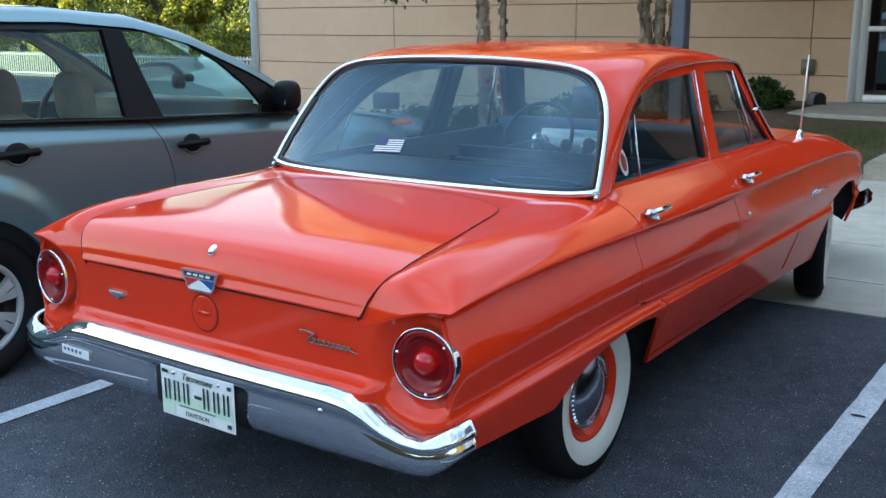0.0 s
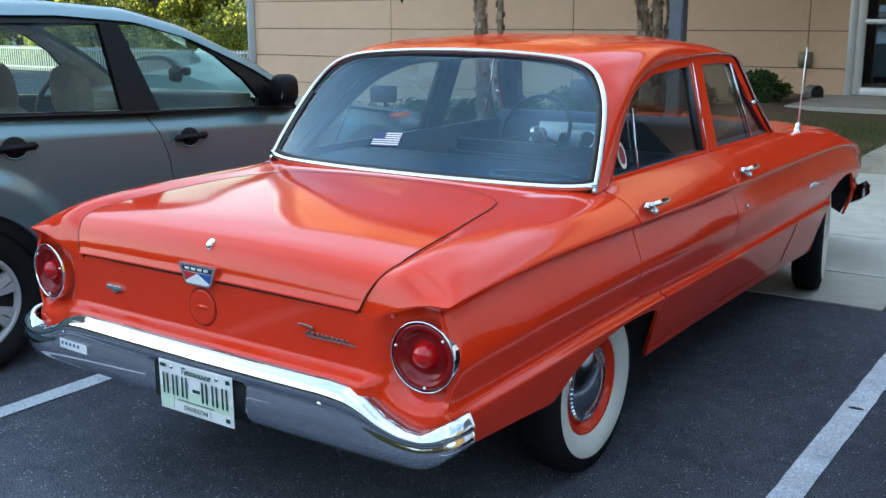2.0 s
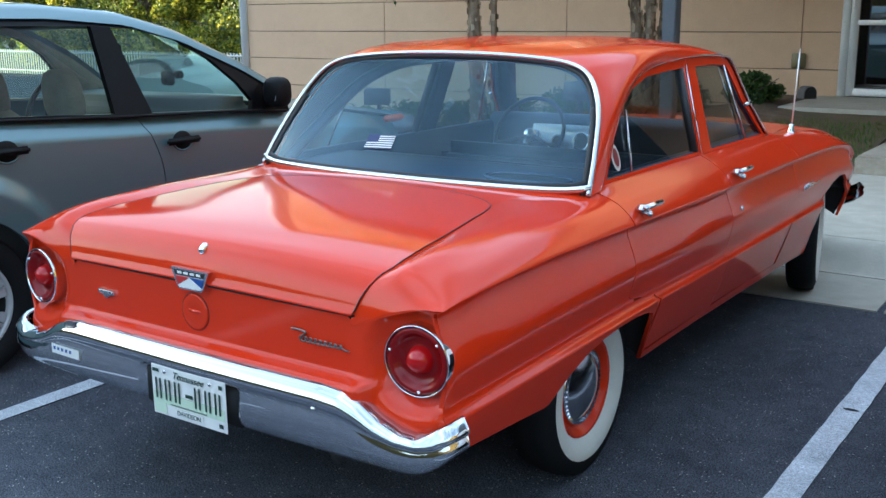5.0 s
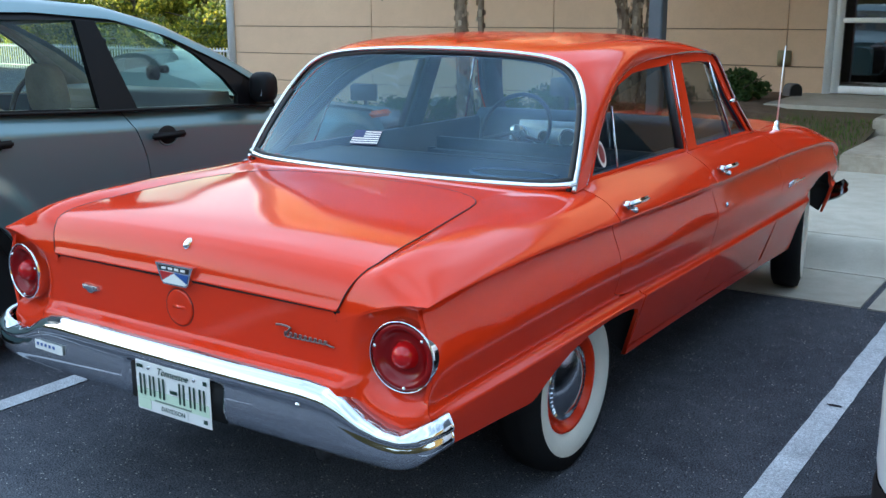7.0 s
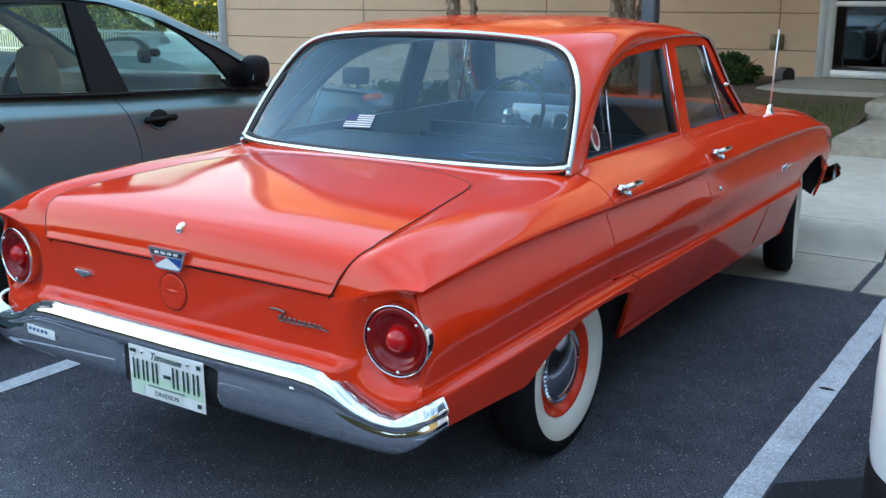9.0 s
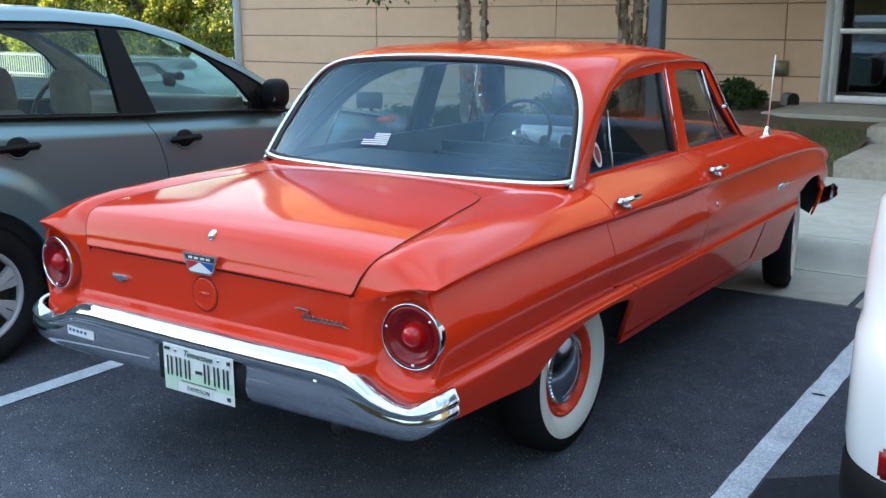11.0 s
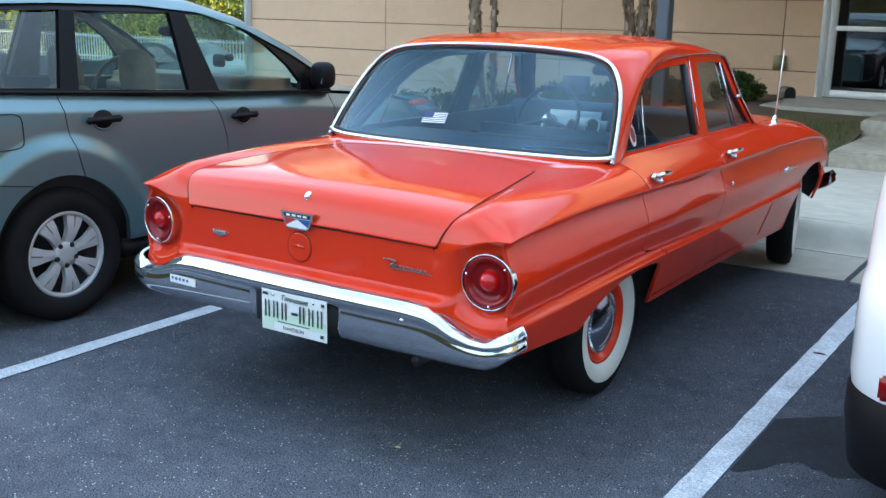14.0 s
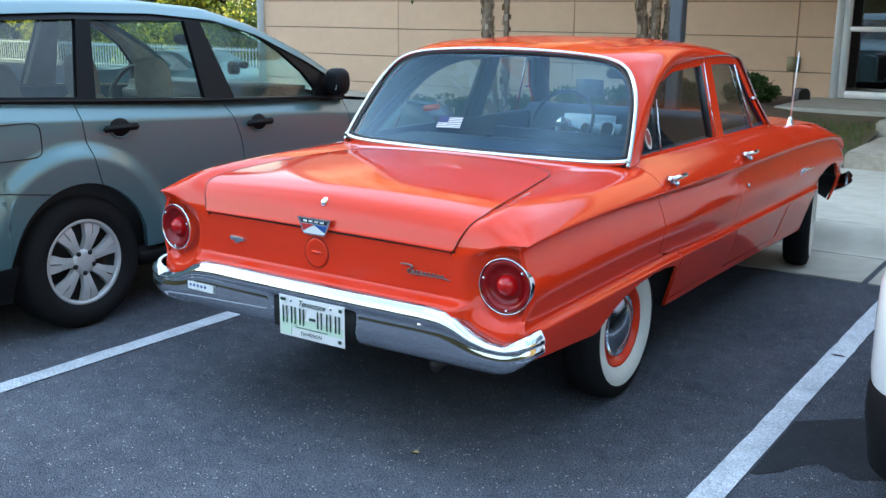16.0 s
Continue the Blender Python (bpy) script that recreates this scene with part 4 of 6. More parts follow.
tagged(put("fallen_leaf", lv, grid_faces(7, 3), material("yellow_leaf", (0.45, 0.36, 0.14), 0.7, 0, 0.5, 60)), "small curled yellow leaf on the asphalt", "leaf")

# building: front wall of wide panels with open joints, and a plain closed body behind
WALL_Y, TOP = 10.37, 7.2
slab("wall_front", -11.33, 26.0, WALL_Y + 0.03, WALL_Y + 0.25, -0.3, TOP, material("dark_joint", (0.26, 0.18, 0.125), 0.9), "tan panel wall of the building", "wall", 0)
front = bpy.data.objects["wall_front"]
slab("wall_west", -11.33, -11.10, WALL_Y + 0.26, 24, -1.5, TOP, STUCCO, "tan side wall of the building", "wall", 0)
slab("wall_back", -11.33, 26.0, 24.01, 24.25, -1.5, TOP, STUCCO, "tan back wall of the building", "wall", 0)
slab("roof", -11.5, 26.2, WALL_Y - 0.15, 24.4, TOP + 0.004, TOP + 0.25, material("roof_edge", (0.30, 0.28, 0.25), 0.6), "flat roof edge", "roof", 0.02)
wall_cols = [-11.32, -8.18, -4.85, -1.52, -1.03]
wall_rows = [-0.2, 0.322, 0.783, 1.245, 1.706, 2.168, 2.63, 3.09, 3.55, 4.01, 4.93, 5.85, 7.18]
for a, b in zip(wall_cols[:-1], wall_cols[1:]):
    for c, d in zip(wall_rows[:-1], wall_rows[1:]):
        p = part("panel", box_bm((a + b) / 2, WALL_Y + 0.014, (c + d) / 2, b - a - 0.012, 0.03, d - c - 0.012, 0.003, 1), STUCCO, front, smooth=False)
slab("wall_front_right", 1.75, 26.0, WALL_Y, WALL_Y + 0.03, -0.2, TOP, STUCCO, "tan panel wall of the building", "wall", 0)
slab("wall_over_door", -1.02, 1.745, WALL_Y, WALL_Y + 0.03, 2.9, TOP, STUCCO, "tan panel wall of the building", "wall", 0)
tagged(part("corner_trim", box_bm(-11.36, WALL_Y - 0.02, 3.3, 0.14, 0.10, 7.6, 0.01), material("white_trim", (0.78, 0.80, 0.82), 0.45, 0, 0.3, 4)), "white metal corner downpipe", "downpipe", kind="structure")
FRAME = material("white_aluminium", (0.78, 0.80, 0.82), 0.35, 0.0, 0.2, 5)
door = thing("door_1", "white aluminium framed glass entrance door", "door")
door["kind"] = "structure"
for nm, x0, x1, z0, z1 in (("frame", -1.03, -0.94, 0.465, 2.9), ("stile", -0.93, -0.84, 0.475, 2.88), ("bottom_rail", -0.838, 1.70, 0.475, 0.565), ("middle_rail", -0.838, 1.70, 1.33, 1.39), ("frame", 1.66, 1.745, 0.465, 2.9), ("stile", 0.33, 0.42, 0.57, 2.88), ("frame", -0.93, 1.65, 2.80, 2.9)):
    part(nm, box_bm((x0 + x1) / 2, WALL_Y - 0.01 - (0.012 if "rail" in nm else 0), (z0 + z1) / 2, x1 - x0, 0.10, z1 - z0, 0.006), FRAME, door)
part("pane", box_bm(0.41, WALL_Y, 1.68, 2.50, 0.008, 2.24), glass("door_glass", (0.30, 0.32, 0.33), reflect=1.9), door, smooth=False)
# black sheet stands in for the unlit room behind the glass
slab("room_black_sheet", -1.02, 1.745, WALL_Y + 0.255, WALL_Y + 0.30, 0.3, 3.0, BLACK, "black sheet in place of the unlit room behind the door", "room", 0)
tagged(part("outlet_cover", box_bm(-1.53, WALL_Y - 0.02, 0.89, 0.17, 0.05, 0.19, 0.01), material("olive_plastic", (0.20, 0.17, 0.09), 0.5)), "olive weatherproof outlet cover on the wall", "outlet cover")
# half-round floor lamp housing by the wall
v, f = [], []
for y in (-0.10, 0.10):
    for k in range(17):
        an = math.pi * k / 16
        v.append((0.135 * math.cos(an), y, 0.10 + 0.125 * math.sin(an)))
    v += [(-0.135, y, 0.0), (0.135, y, 0.0)]
f = [(k, k + 1, 19 + k + 1, 19 + k) for k in range(16)] + [(16, 17, 36, 35), (18, 0, 19, 37), tuple(range(19))[::-1]]
turn = pose(-1.25, 9.80, 0.465, 0, 0, 52) @ Matrix.Scale(0.68, 4)
hood = put("ground_spotlight", [turn @ Vector(p) for p in v], f, material("dark_steel", (0.10, 0.105, 0.12), 0.5, 0.3, 0.4, 8), None, smooth=False)
tagged(hood, "dark half-round metal ground light housing", "ground light")
mouth = [(0.118 * math.cos(math.pi * k / 16), -0.104, 0.10 + 0.108 * math.sin(math.pi * k / 16)) for k in range(17)] + [(-0.118, -0.104, 0.015), (0.118, -0.104, 0.015)]
put("opening", [turn @ Vector(p) for p in mouth], [tuple(range(19))], BLACK, hood, smooth=False)

# square post, and an unseen canopy added over it to shade the wall
STEEL = material("grey_steel", (0.12, 0.13, 0.15), 0.45, 0.5, 0.3, 5)
slab("steel_post", -1.71, -1.575, 6.36, 6.495, 0.13, 2.895, STEEL, "dark grey square steel post", "post", 0.01, kind="")
slab("canopy", -2.60, 6.0, 6.28, WALL_Y - 0.005, 2.90, 3.20, material("shade_canopy", (0.20, 0.16, 0.12), 0.7, 0, 0.3, 3), "flat tan canopy, unseen, added to shade the wall", "canopy", 0.015)
# second post, also out of view, added under the canopy
slab("steel_post", 5.80, 5.935, 6.36, 6.495, 0.30, 2.895, STEEL, "dark grey square steel post", "post", 0.01, kind="")


# ---- trees and shrubs ----
def leaf_material(name, c1, c2, c3):
    m = bpy.data.materials.new(name)
    m.use_nodes = True
    nt = m.node_tree
    b = nt.nodes["Principled BSDF"]
    b.inputs["Roughness"].default_value = 0.55
    g = nt.nodes.new("ShaderNodeNewGeometry")
    r = nt.nodes.new("ShaderNodeValToRGB")
    r.color_ramp.elements[0].color, r.color_ramp.elements[1].color = (*c1, 1), (*c3, 1)
    e = r.color_ramp.elements.new(0.5)
    e.color = (*c2, 1)
    t = nt.nodes.new("ShaderNodeBsdfTranslucent")
    mix = nt.nodes.new("ShaderNodeMixShader")
    mix.inputs[0].default_value = 0.5
    nt.links.new(g.outputs["Random Per Island"], r.inputs[0])
    nt.links.new(r.outputs[0], b.inputs["Base Color"])
    nt.links.new(r.outputs[0], t.inputs[0])
    nt.links.new(b.outputs[0], mix.inputs[1])
    nt.links.new(t.outputs[0], mix.inputs[2])
    nt.links.new(mix.outputs[0], nt.nodes["Material Output"].inputs[0])
    return m


def leaves(rng, centres, radii, count, size, flatten=0.8):
    """Small folded leaves scattered in the shells of many clumps."""
    centres, radii = np.array(centres), np.array(radii)
    pick = rng.choice(len(centres), count, p=radii ** 2 / (radii ** 2).sum())
    d = rng.normal(size=(count, 3))
    d /= np.linalg.norm(d, axis=1)[:, None]
    rr = radii[pick] * rng.uniform(0.35, 1.08, count) ** 0.5
    P = centres[pick] + d * rr[:, None] * np.array((1, 1, flatten))
    A = rng.normal(size=(count, 3))
    A /= np.linalg.norm(A, axis=1)[:, None]
    B = np.cross(A, rng.normal(size=(count, 3)))
    B /= np.linalg.norm(B, axis=1)[:, None]
    s = size * rng.uniform(0.6, 1.35, count)
    a, b = A * s[:, None] * 0.5, B * s[:, None] * 0.3
    V = np.stack([P - a, P + b, P + a, P - b + np.cross(A, B) * s[:, None] * 0.12], 1).reshape(-1, 3)
    return V.tolist(), np.arange(count * 4).reshape(-1, 4).tolist()


BARK = material("grey_bark", (0.16, 0.12, 0.09), 0.9, 0, 0.8, 6, 0.01, 30, second=(0.07, 0.05, 0.04))
BIRCH = material("peeling_birch_bark", (0.34, 0.25, 0.17), 0.9, 0, 1.0, 9, 0.012, 24, second=(0.13, 0.085, 0.06))
FAR_LEAF = leaf_material("sunlit_leaves", (0.06, 0.11, 0.012), (0.28, 0.30, 0.03), (0.70, 0.60, 0.08))
BIRCH_LEAF = leaf_material("birch_leaves", (0.06, 0.10, 0.02), (0.12, 0.15, 0.03), (0.26, 0.22, 0.04))
BUSH_LEAF = leaf_material("shrub_leaves", (0.020, 0.055, 0.012), (0.040, 0.090, 0.020), (0.075, 0.13, 0.035))


def limb(pts, r0, r1, n=10):
    P = catmull(pts, n)
    return P, [r0 + (r1 - r0) * i / (n - 1) for i in range(n)]


def bark_tube(name, limbs, mat, parent, sides=9, rough=0.12, seed=1):
    """Several tapered limbs in one mesh, with an uneven skin."""
    V, F = [], []
    for P, R in limbs:
        b, n = len(V), len(P)
        for i, p in enumerate(P):
            p = Vector(p)
            t = (Vector(P[min(i + 1, n - 1)]) - Vector(P[max(i - 1, 0)])).normalized()
            u = t.cross(Vector((0, 1, 0.1))).normalized()
            w = t.cross(u)
            for k in range(sides):
                an = 2 * math.pi * k / sides
                rr = R[i] * (1 + rough * noise.noise((p.x * 3 + k, p.y * 3, p.z * 6 + seed)))
                V.append(p + (u * math.cos(an) + w * math.sin(an)) * rr)
        F += grid_faces(n, sides, b, True)
    return put(name, V, F, mat, parent)


def birch(name, stems, seed, label, sprays):
    rng = np.random.default_rng(seed)
    tr = thing(name, label, "tree", "birches before the wall")
    limbs, centres, radii = [], [], []
    for (x, y, z), (tx, ty), r in stems:
        top = (x + tx * 3.2 , y + ty * 3.2, 5.4)
        limbs.append(limb([(x, y, z), (x + tx * 0.8, y + ty * 0.8, z + 1.2), (x + tx * 1.9, y + ty * 1.9, z + 3.0), top], r, r * 0.3, 26))
        for _ in range(7):
            s = rng.uniform(0.45, 1.0)
            q = np.array((x + tx * 3.2 * s, y + ty * 3.2 * s, z + (5.4 - z) * s))
            e = q + rng.normal(size=3) * np.array((0.7, 0.7, 0.3)) + np.array((0, 0, 0.5))
            limbs.append(limb([q, (q + e) / 2 + np.array((0, 0, 0.1)), e], r * 0.35, 0.008, 6))
            centres.append(e)
            radii.append(rng.uniform(0.35, 0.7))
    bark_tube("trunk", limbs, BIRCH, tr, 10, 0.28, seed)
    # curling flakes of loose bark
    PV, PF = [], []
    for P, R in limbs[::8]:
        for _ in range(230):
            s = rng.uniform(0, len(P) * 0.75)
            k0 = int(s)
            c = Vector(P[k0]).lerp(Vector(P[k0 + 1]), s - k0)
            an, hw, hh = rng.uniform(0, 6.28), rng.uniform(0.008, 0.026), rng.uniform(0.015, 0.055)
            out, tan = Vector((math.cos(an), math.sin(an), 0)), Vector((-math.sin(an), math.cos(an), 0))
            rr, curl, q = R[k0] * 1.02, rng.uniform(0.008, 0.030), len(PV)
            for a, lift in ((-1, 0.002), (0.2, 0.003), (1, curl)):
                for z in (-1, 1):
                    PV.append(c + out * (rr + lift) + tan * hw * a + Vector((0, 0, hh * z * (1 - 0.3 * (a > 0.5)))))
            PF += [(q, q + 2, q + 3, q + 1), (q + 2, q + 4, q + 5, q + 3)]
    flakes = put("loose_bark", PV, PF, leaf_material("bark_flakes", (0.10, 0.06, 0.04), (0.34, 0.24, 0.16), (0.55, 0.45, 0.34)), tr, "curling pale and brown bark flakes", smooth=False)
    flakes["kind"] = "stuff"
    centres = [c for c in centres if c[2] > 2.9] + [np.array((stems[0][0][0] + rng.normal() * 0.9, stems[0][0][1] + rng.normal() * 0.8, rng.uniform(3.2, 6.2))) for _ in range(18)]
    radii = list(rng.uniform(0.35, 0.75, len(centres)))
    v, f = leaves(rng, centres, radii, 9000, 0.085)
    put("crown", v, f, BIRCH_LEAF, tr, smooth=False)
    # thin twigs that hang out of the crown, with their leaves
    twigs, LV, LF = [], [], []
    for x0, x1, tip, n in sprays:
        for _ in range(n):
            x, y = rng.uniform(x0, x1), 8.4 + rng.normal() * 0.25
            end = np.array((x, y, tip + abs(rng.normal()) * 0.10))
            top = end + np.array((rng.normal() * 0.25, rng.normal() * 0.2, rng.uniform(0.9, 1.3)))
            P, R = limb([top, (top + end) / 2 + np.array((rng.normal() * 0.08, 0, 0.10)), end], 0.006, 0.002, 9)
            twigs.append((P, R))
            for _ in range(26):
                q = P[int(rng.integers(3, 9))] + rng.normal(size=3) * 0.045
                a, w = rng.normal(size=3) * np.array((0.6, 0.6, 0.3)) + np.array((0, 0, -0.9)), rng.normal(size=3)
                a /= np.linalg.norm(a)
                w = np.cross(a, w)
                w /= np.linalg.norm(w)
                s_, k = rng.uniform(0.045, 0.075), len(LV)
                fold = np.cross(a, w) * s_ * 0.10
                LV += [q, q + a * s_ * 0.35 + w * s_ * 0.36 + fold, q + a * s_, q + a * s_ * 0.35 - w * s_ * 0.36 + fold, q + a * s_ * 0.4]
                LF += [(k, k + 1, k + 4), (k + 1, k + 2, k + 4), (k, k + 4, k + 3), (k + 4, k + 2, k + 3)]
    bark_tube("hanging_twigs", twigs, BARK, tr, 5, 0.05, seed)
    hl = put("hanging_leaves", LV, LF, leaf_material("green_birch_leaves", (0.02, 0.055, 0.02), (0.045, 0.10, 0.035), (0.10, 0.15, 0.05)), tr, "small dark green leaves on hanging twigs", smooth=False)
    hl["kind"] = "stuff"


birch("birch_tree", [((-5.10, 8.45, -0.15), (-0.09, 0), 0.115), ((-4.95, 8.55, -0.15), (0.0, 0.0), 0.055)], 3, "multi-stemmed birch with peeling brown bark",
      [(-7.5, -6.6, 1.84, 7), (-6.7, -5.9, 1.76, 9), (-5.65, -5.35, 1.82, 2), (-5.15, -4.75, 1.74, 3), (-4.8, -4.2, 1.82, 4)])
birch("birch_tree", [((-2.83, 8.45, 0.42), (-0.12, 0), 0.085), ((-2.78, 8.5, 0.42), (0.04, 0), 0.075), ((-2.70, 8.6, 0.42), (0.10, 0.0), 0.06)], 5, "multi-stemmed birch with peeling brown bark",
      [(-3.6, -3.15, 1.80, 3), (-2.2, -1.5, 1.82, 5), (-2.5, -2.3, 1.95, 2)])


def shrub(x, y, z, r, h, seed, label):
    rng = np.random.default_rng(seed)
    s = thing("shrub", label, "shrub", "shrubs along the wall")
    limbs = [limb([(x, y, z - 0.05), (x + rng.normal() * r * 0.3, y + rng.normal() * r * 0.3, z + h * 0.4), (x + rng.normal() * r * 0.5, y + rng.normal() * r * 0.5, z + h * 0.8)], 0.012, 0.004, 6) for _ in range(9)]
    bark_tube("stems", limbs, BARK, s, 5)
    c = [np.array((x + rng.uniform(-0.62, 0.62) * r, y + rng.uniform(-0.6, 0.6) * r, z + h * rng.uniform(0.25, 0.78))) for _ in range(22)]
    v, f = leaves(rng, c, rng.uniform(0.26, 0.42, 22) * r, 2600, 0.055)
    put("foliage", v, f, BUSH_LEAF, s, smooth=False)


shrub(-1.62, 8.95, 0.42, 0.36, 0.42, 11, "clipped dark green shrub at the end of the walk")
for i, x in enumerate((-2.7, -3.5, -4.3, -5.2, -6.0, -6.9, -7.8)):
    shrub(x, 9.35 + 0.1 * (i % 2), bed_z(x), 0.48, 0.44 + 0.06 * (i % 3), 20 + i, "rounded dark green shrub along the tan wall")
rng = np.random.default_rng(8)
gx = []
for _ in range(9000):
    x, y = rng.uniform(-6.0, 0.12), rng.uniform(6.2, 7.95)
    gx.append((x, y))
V, F = [], []
for x, y in gx:
    z = 0.14 + (bed_z(x) - 0.12) * min(1, (y - 6.14) / 2.3) ** 0.8
    a, h = rng.uniform(0, 6.28), rng.uniform(0.025, 0.07)
    k = len(V)
    V += [(x - 0.006 * math.cos(a), y - 0.006 * math.sin(a), z - 0.01), (x + 0.006 * math.cos(a), y + 0.006 * math.sin(a), z - 0.01), (x + rng.normal() * 0.02, y + rng.normal() * 0.02, z + h)]
    F.append((k, k + 1, k + 2))
tagged(put("grass", V, F, leaf_material("grass_blades", (0.045, 0.105, 0.015), (0.085, 0.15, 0.024), (0.17, 0.15, 0.06)), smooth=False), "short patchy green lawn grass", "grass", kind="stuff")


def far_tree(x, y, z, h, w, seed):
    rng = np.random.default_rng(seed)
    tr = thing("tree", "tall sunlit yellow-green tree behind the fence", "tree", "trees behind the fence")
    limbs = [limb([(x, y, z), (x + rng.normal() * 0.3, y, z + h * 0.4), (x + rng.normal() * 0.5, y, z + h * 0.9)], 0.22, 0.05, 10)]
    c, r = [], []
    for _ in range(34):
        s = rng.uniform(0.12, 1.0)
        wd = w * (0.55 + 0.6 * math.sin(math.pi * min(1, s * 0.9 + 0.1)))
        e = np.array((x + rng.normal() * wd * 0.5, y + rng.normal() * wd * 0.5, z + h * s))
        limbs.append(limb([(x, y, z + h * s * 0.75), ((x + e[0]) / 2, (y + e[1]) / 2, z + h * s * 0.9), e], 0.06, 0.012, 5))
        c.append(e)
        r.append(rng.uniform(0.4, 1.1) * w * 0.30)
    bark_tube("trunk", limbs, BARK, tr, 6)
    v, f = leaves(rng, c, r, 20000, 0.19)
    put("crown", v, f, FAR_LEAF, tr, smooth=False)


for i, (a, d, h, w) in enumerate(((70, 40, 11, 3.4), (64.5, 37, 9, 3.0), (60, 42, 12, 3.4), (55.5, 38, 10, 3.2), (51, 43, 12, 3.4), (47, 39, 10, 3.0), (74, 44, 12, 3.6), (57.5, 48, 14, 4.0), (49, 50, 14, 4.0), (66, 50, 13, 4.0), (44, 46, 12, 3.5))):
    k = max(d + 7, 31 / math.cos(radians(a))) / d
    d, h, w = d * k, h * k * 0.37, w * k * 0.80
    x, y = 2.2 - d * math.sin(radians(a)), -2.9 + d * math.cos(radians(a))
    far_tree(x, y, ground_z(x, y) - 0.1, h, w, 40 + i)
tagged(slab("backdrop", -120, -15, 66, 66.4, -5, 6, surface("far_wood", (0.05, 0.06, 0.02), 0.9, (0.10, 0.10, 0.03), 1.0, 0.4, 0, 0.3, 0.8), "dark far wood behind the trees", "wood", 0), kind="structure")

# undergrowth at the trees' feet
rng = np.random.default_rng(77)
uc = [np.array((x, 25.5 + abs(rng.normal()) * 1.5, ground_z(x, 29) + rng.uniform(0.2, 2.8))) for x in np.linspace(-75, -15, 200)]
uv, uf = leaves(rng, uc, rng.uniform(0.6, 1.3, 200), 30000, 0.17)
tagged(put("undergrowth", uv, uf, leaf_material("undergrowth_leaves", (0.03, 0.06, 0.012), (0.08, 0.12, 0.02), (0.24, 0.24, 0.04)), smooth=False), "dense green undergrowth behind the fence", "undergrowth", kind="stuff")

# unseen woods closing the lot all round, heights set to block sun and sky
WOOD = surface("dark_wood", (0.014, 0.018, 0.008), 0.95, (0.12, 0.085, 0.026), 1.0, 0.5, 0, 0.4, 0.9)
ring_v, nr = [], 96
for i in range(nr):
    az = 52 + 245.5 * i / (nr - 1)
    a = radians(az)
    d = 46 + 5 * noise.noise((i * 0.37, 3, 0))
    h = float(np.interp(az, [52, 112, 118, 148, 156, 180, 190, 240, 293], [32, 32, 12, 12, 16, 16, 10, 9.5, 9.5])) + 1.2 * noise.noise((i * 0.9, 0, 5)) + 0.7 * noise.noise((i * 3.1, 2, 5))
    for k, zz in ((0, -4), (0, h * 0.6), (1.5, h)):
        ring_v.append(((d + k) * math.sin(a), (d + k) * math.cos(a), zz))
tagged(put("shade_wood", ring_v, grid_faces(nr, 3), WOOD), "unseen dark wood edge that shades the lot", "wood", kind="structure")

# white picket fence far off, on the lower ground
fence = thing("fence", "white metal picket fence along the lot's edge", "fence")
FENCE_W = material("white_fence_paint", (0.55, 0.58, 0.56), 0.5)
f0, f1 = Vector((-50.0, 22.0, 0)), Vector((-17.0, 22.0, 0))
along = (f1 - f0)
L = along.length
yaw = math.atan2(along.y, along.x)
npick = 207
pick = None
for i in range(npick):
    p = f0 + along * (i / (npick - 1))
    z = ground_z(p.x, p.y)
    if pick is None:
        pick = part("picket", box_bm(0, 0, 0.50, 0.055, 0.03, 1.0, 0.006, 1), FENCE_W, fence, smooth=False)
        o = pick
    else:
        o = pick.copy()
        scene.collection.objects.link(o)
    o.matrix_basis = pose(p.x, p.y, z + 0.05, 0, 0, math.degrees(yaw))
for h in (0.2, 0.95):
    P = [f0 + along * (i / 20) for i in range(21)]
    tube("rail", [(p.x, p.y, ground_z(p.x, p.y) + h) for p in P], 0.035, FENCE_W, fence, sides=6)

# ---- neighbour: grey-green crossover, x to its own right, y forward from its rear axle ----
CROSS = material("grey_green_metallic", (0.104, 0.196, 0.220), 0.38, 0.45, 0.15, 4, coat=0.6, second=(0.093, 0.177, 0.200))
TRIM = material("black_plastic", (0.006, 0.006, 0.007), 0.6, 0, 0.3, 20, Specular_IOR_Level=0.2)
GLOSS = material("gloss_black", (0.005, 0.005, 0.006), 0.35, 0, 0.2, 9, Specular_IOR_Level=0.10)
BEIGE = material("beige_cloth", (0.30, 0.26, 0.20), 0.85, 0, 0.5, 14, 0.001, 200)
DARK_PLASTIC = material("grey_plastic", (0.020, 0.024, 0.025), 0.6, 0, 0.3, 10)
CROSS_GLASS = glass("crossover_glass", (0.72, 0.86, 0.81), reflect=1.24)
DARK_GLASS = glass("privacy_glass", (0.30, 0.33, 0.31), reflect=1.40)
suv = thing("crossover", "grey-green crossover with black trim parked in the next bay", "car", at=(-2.655, -0.70, 0))
HW = 0.885      # half width


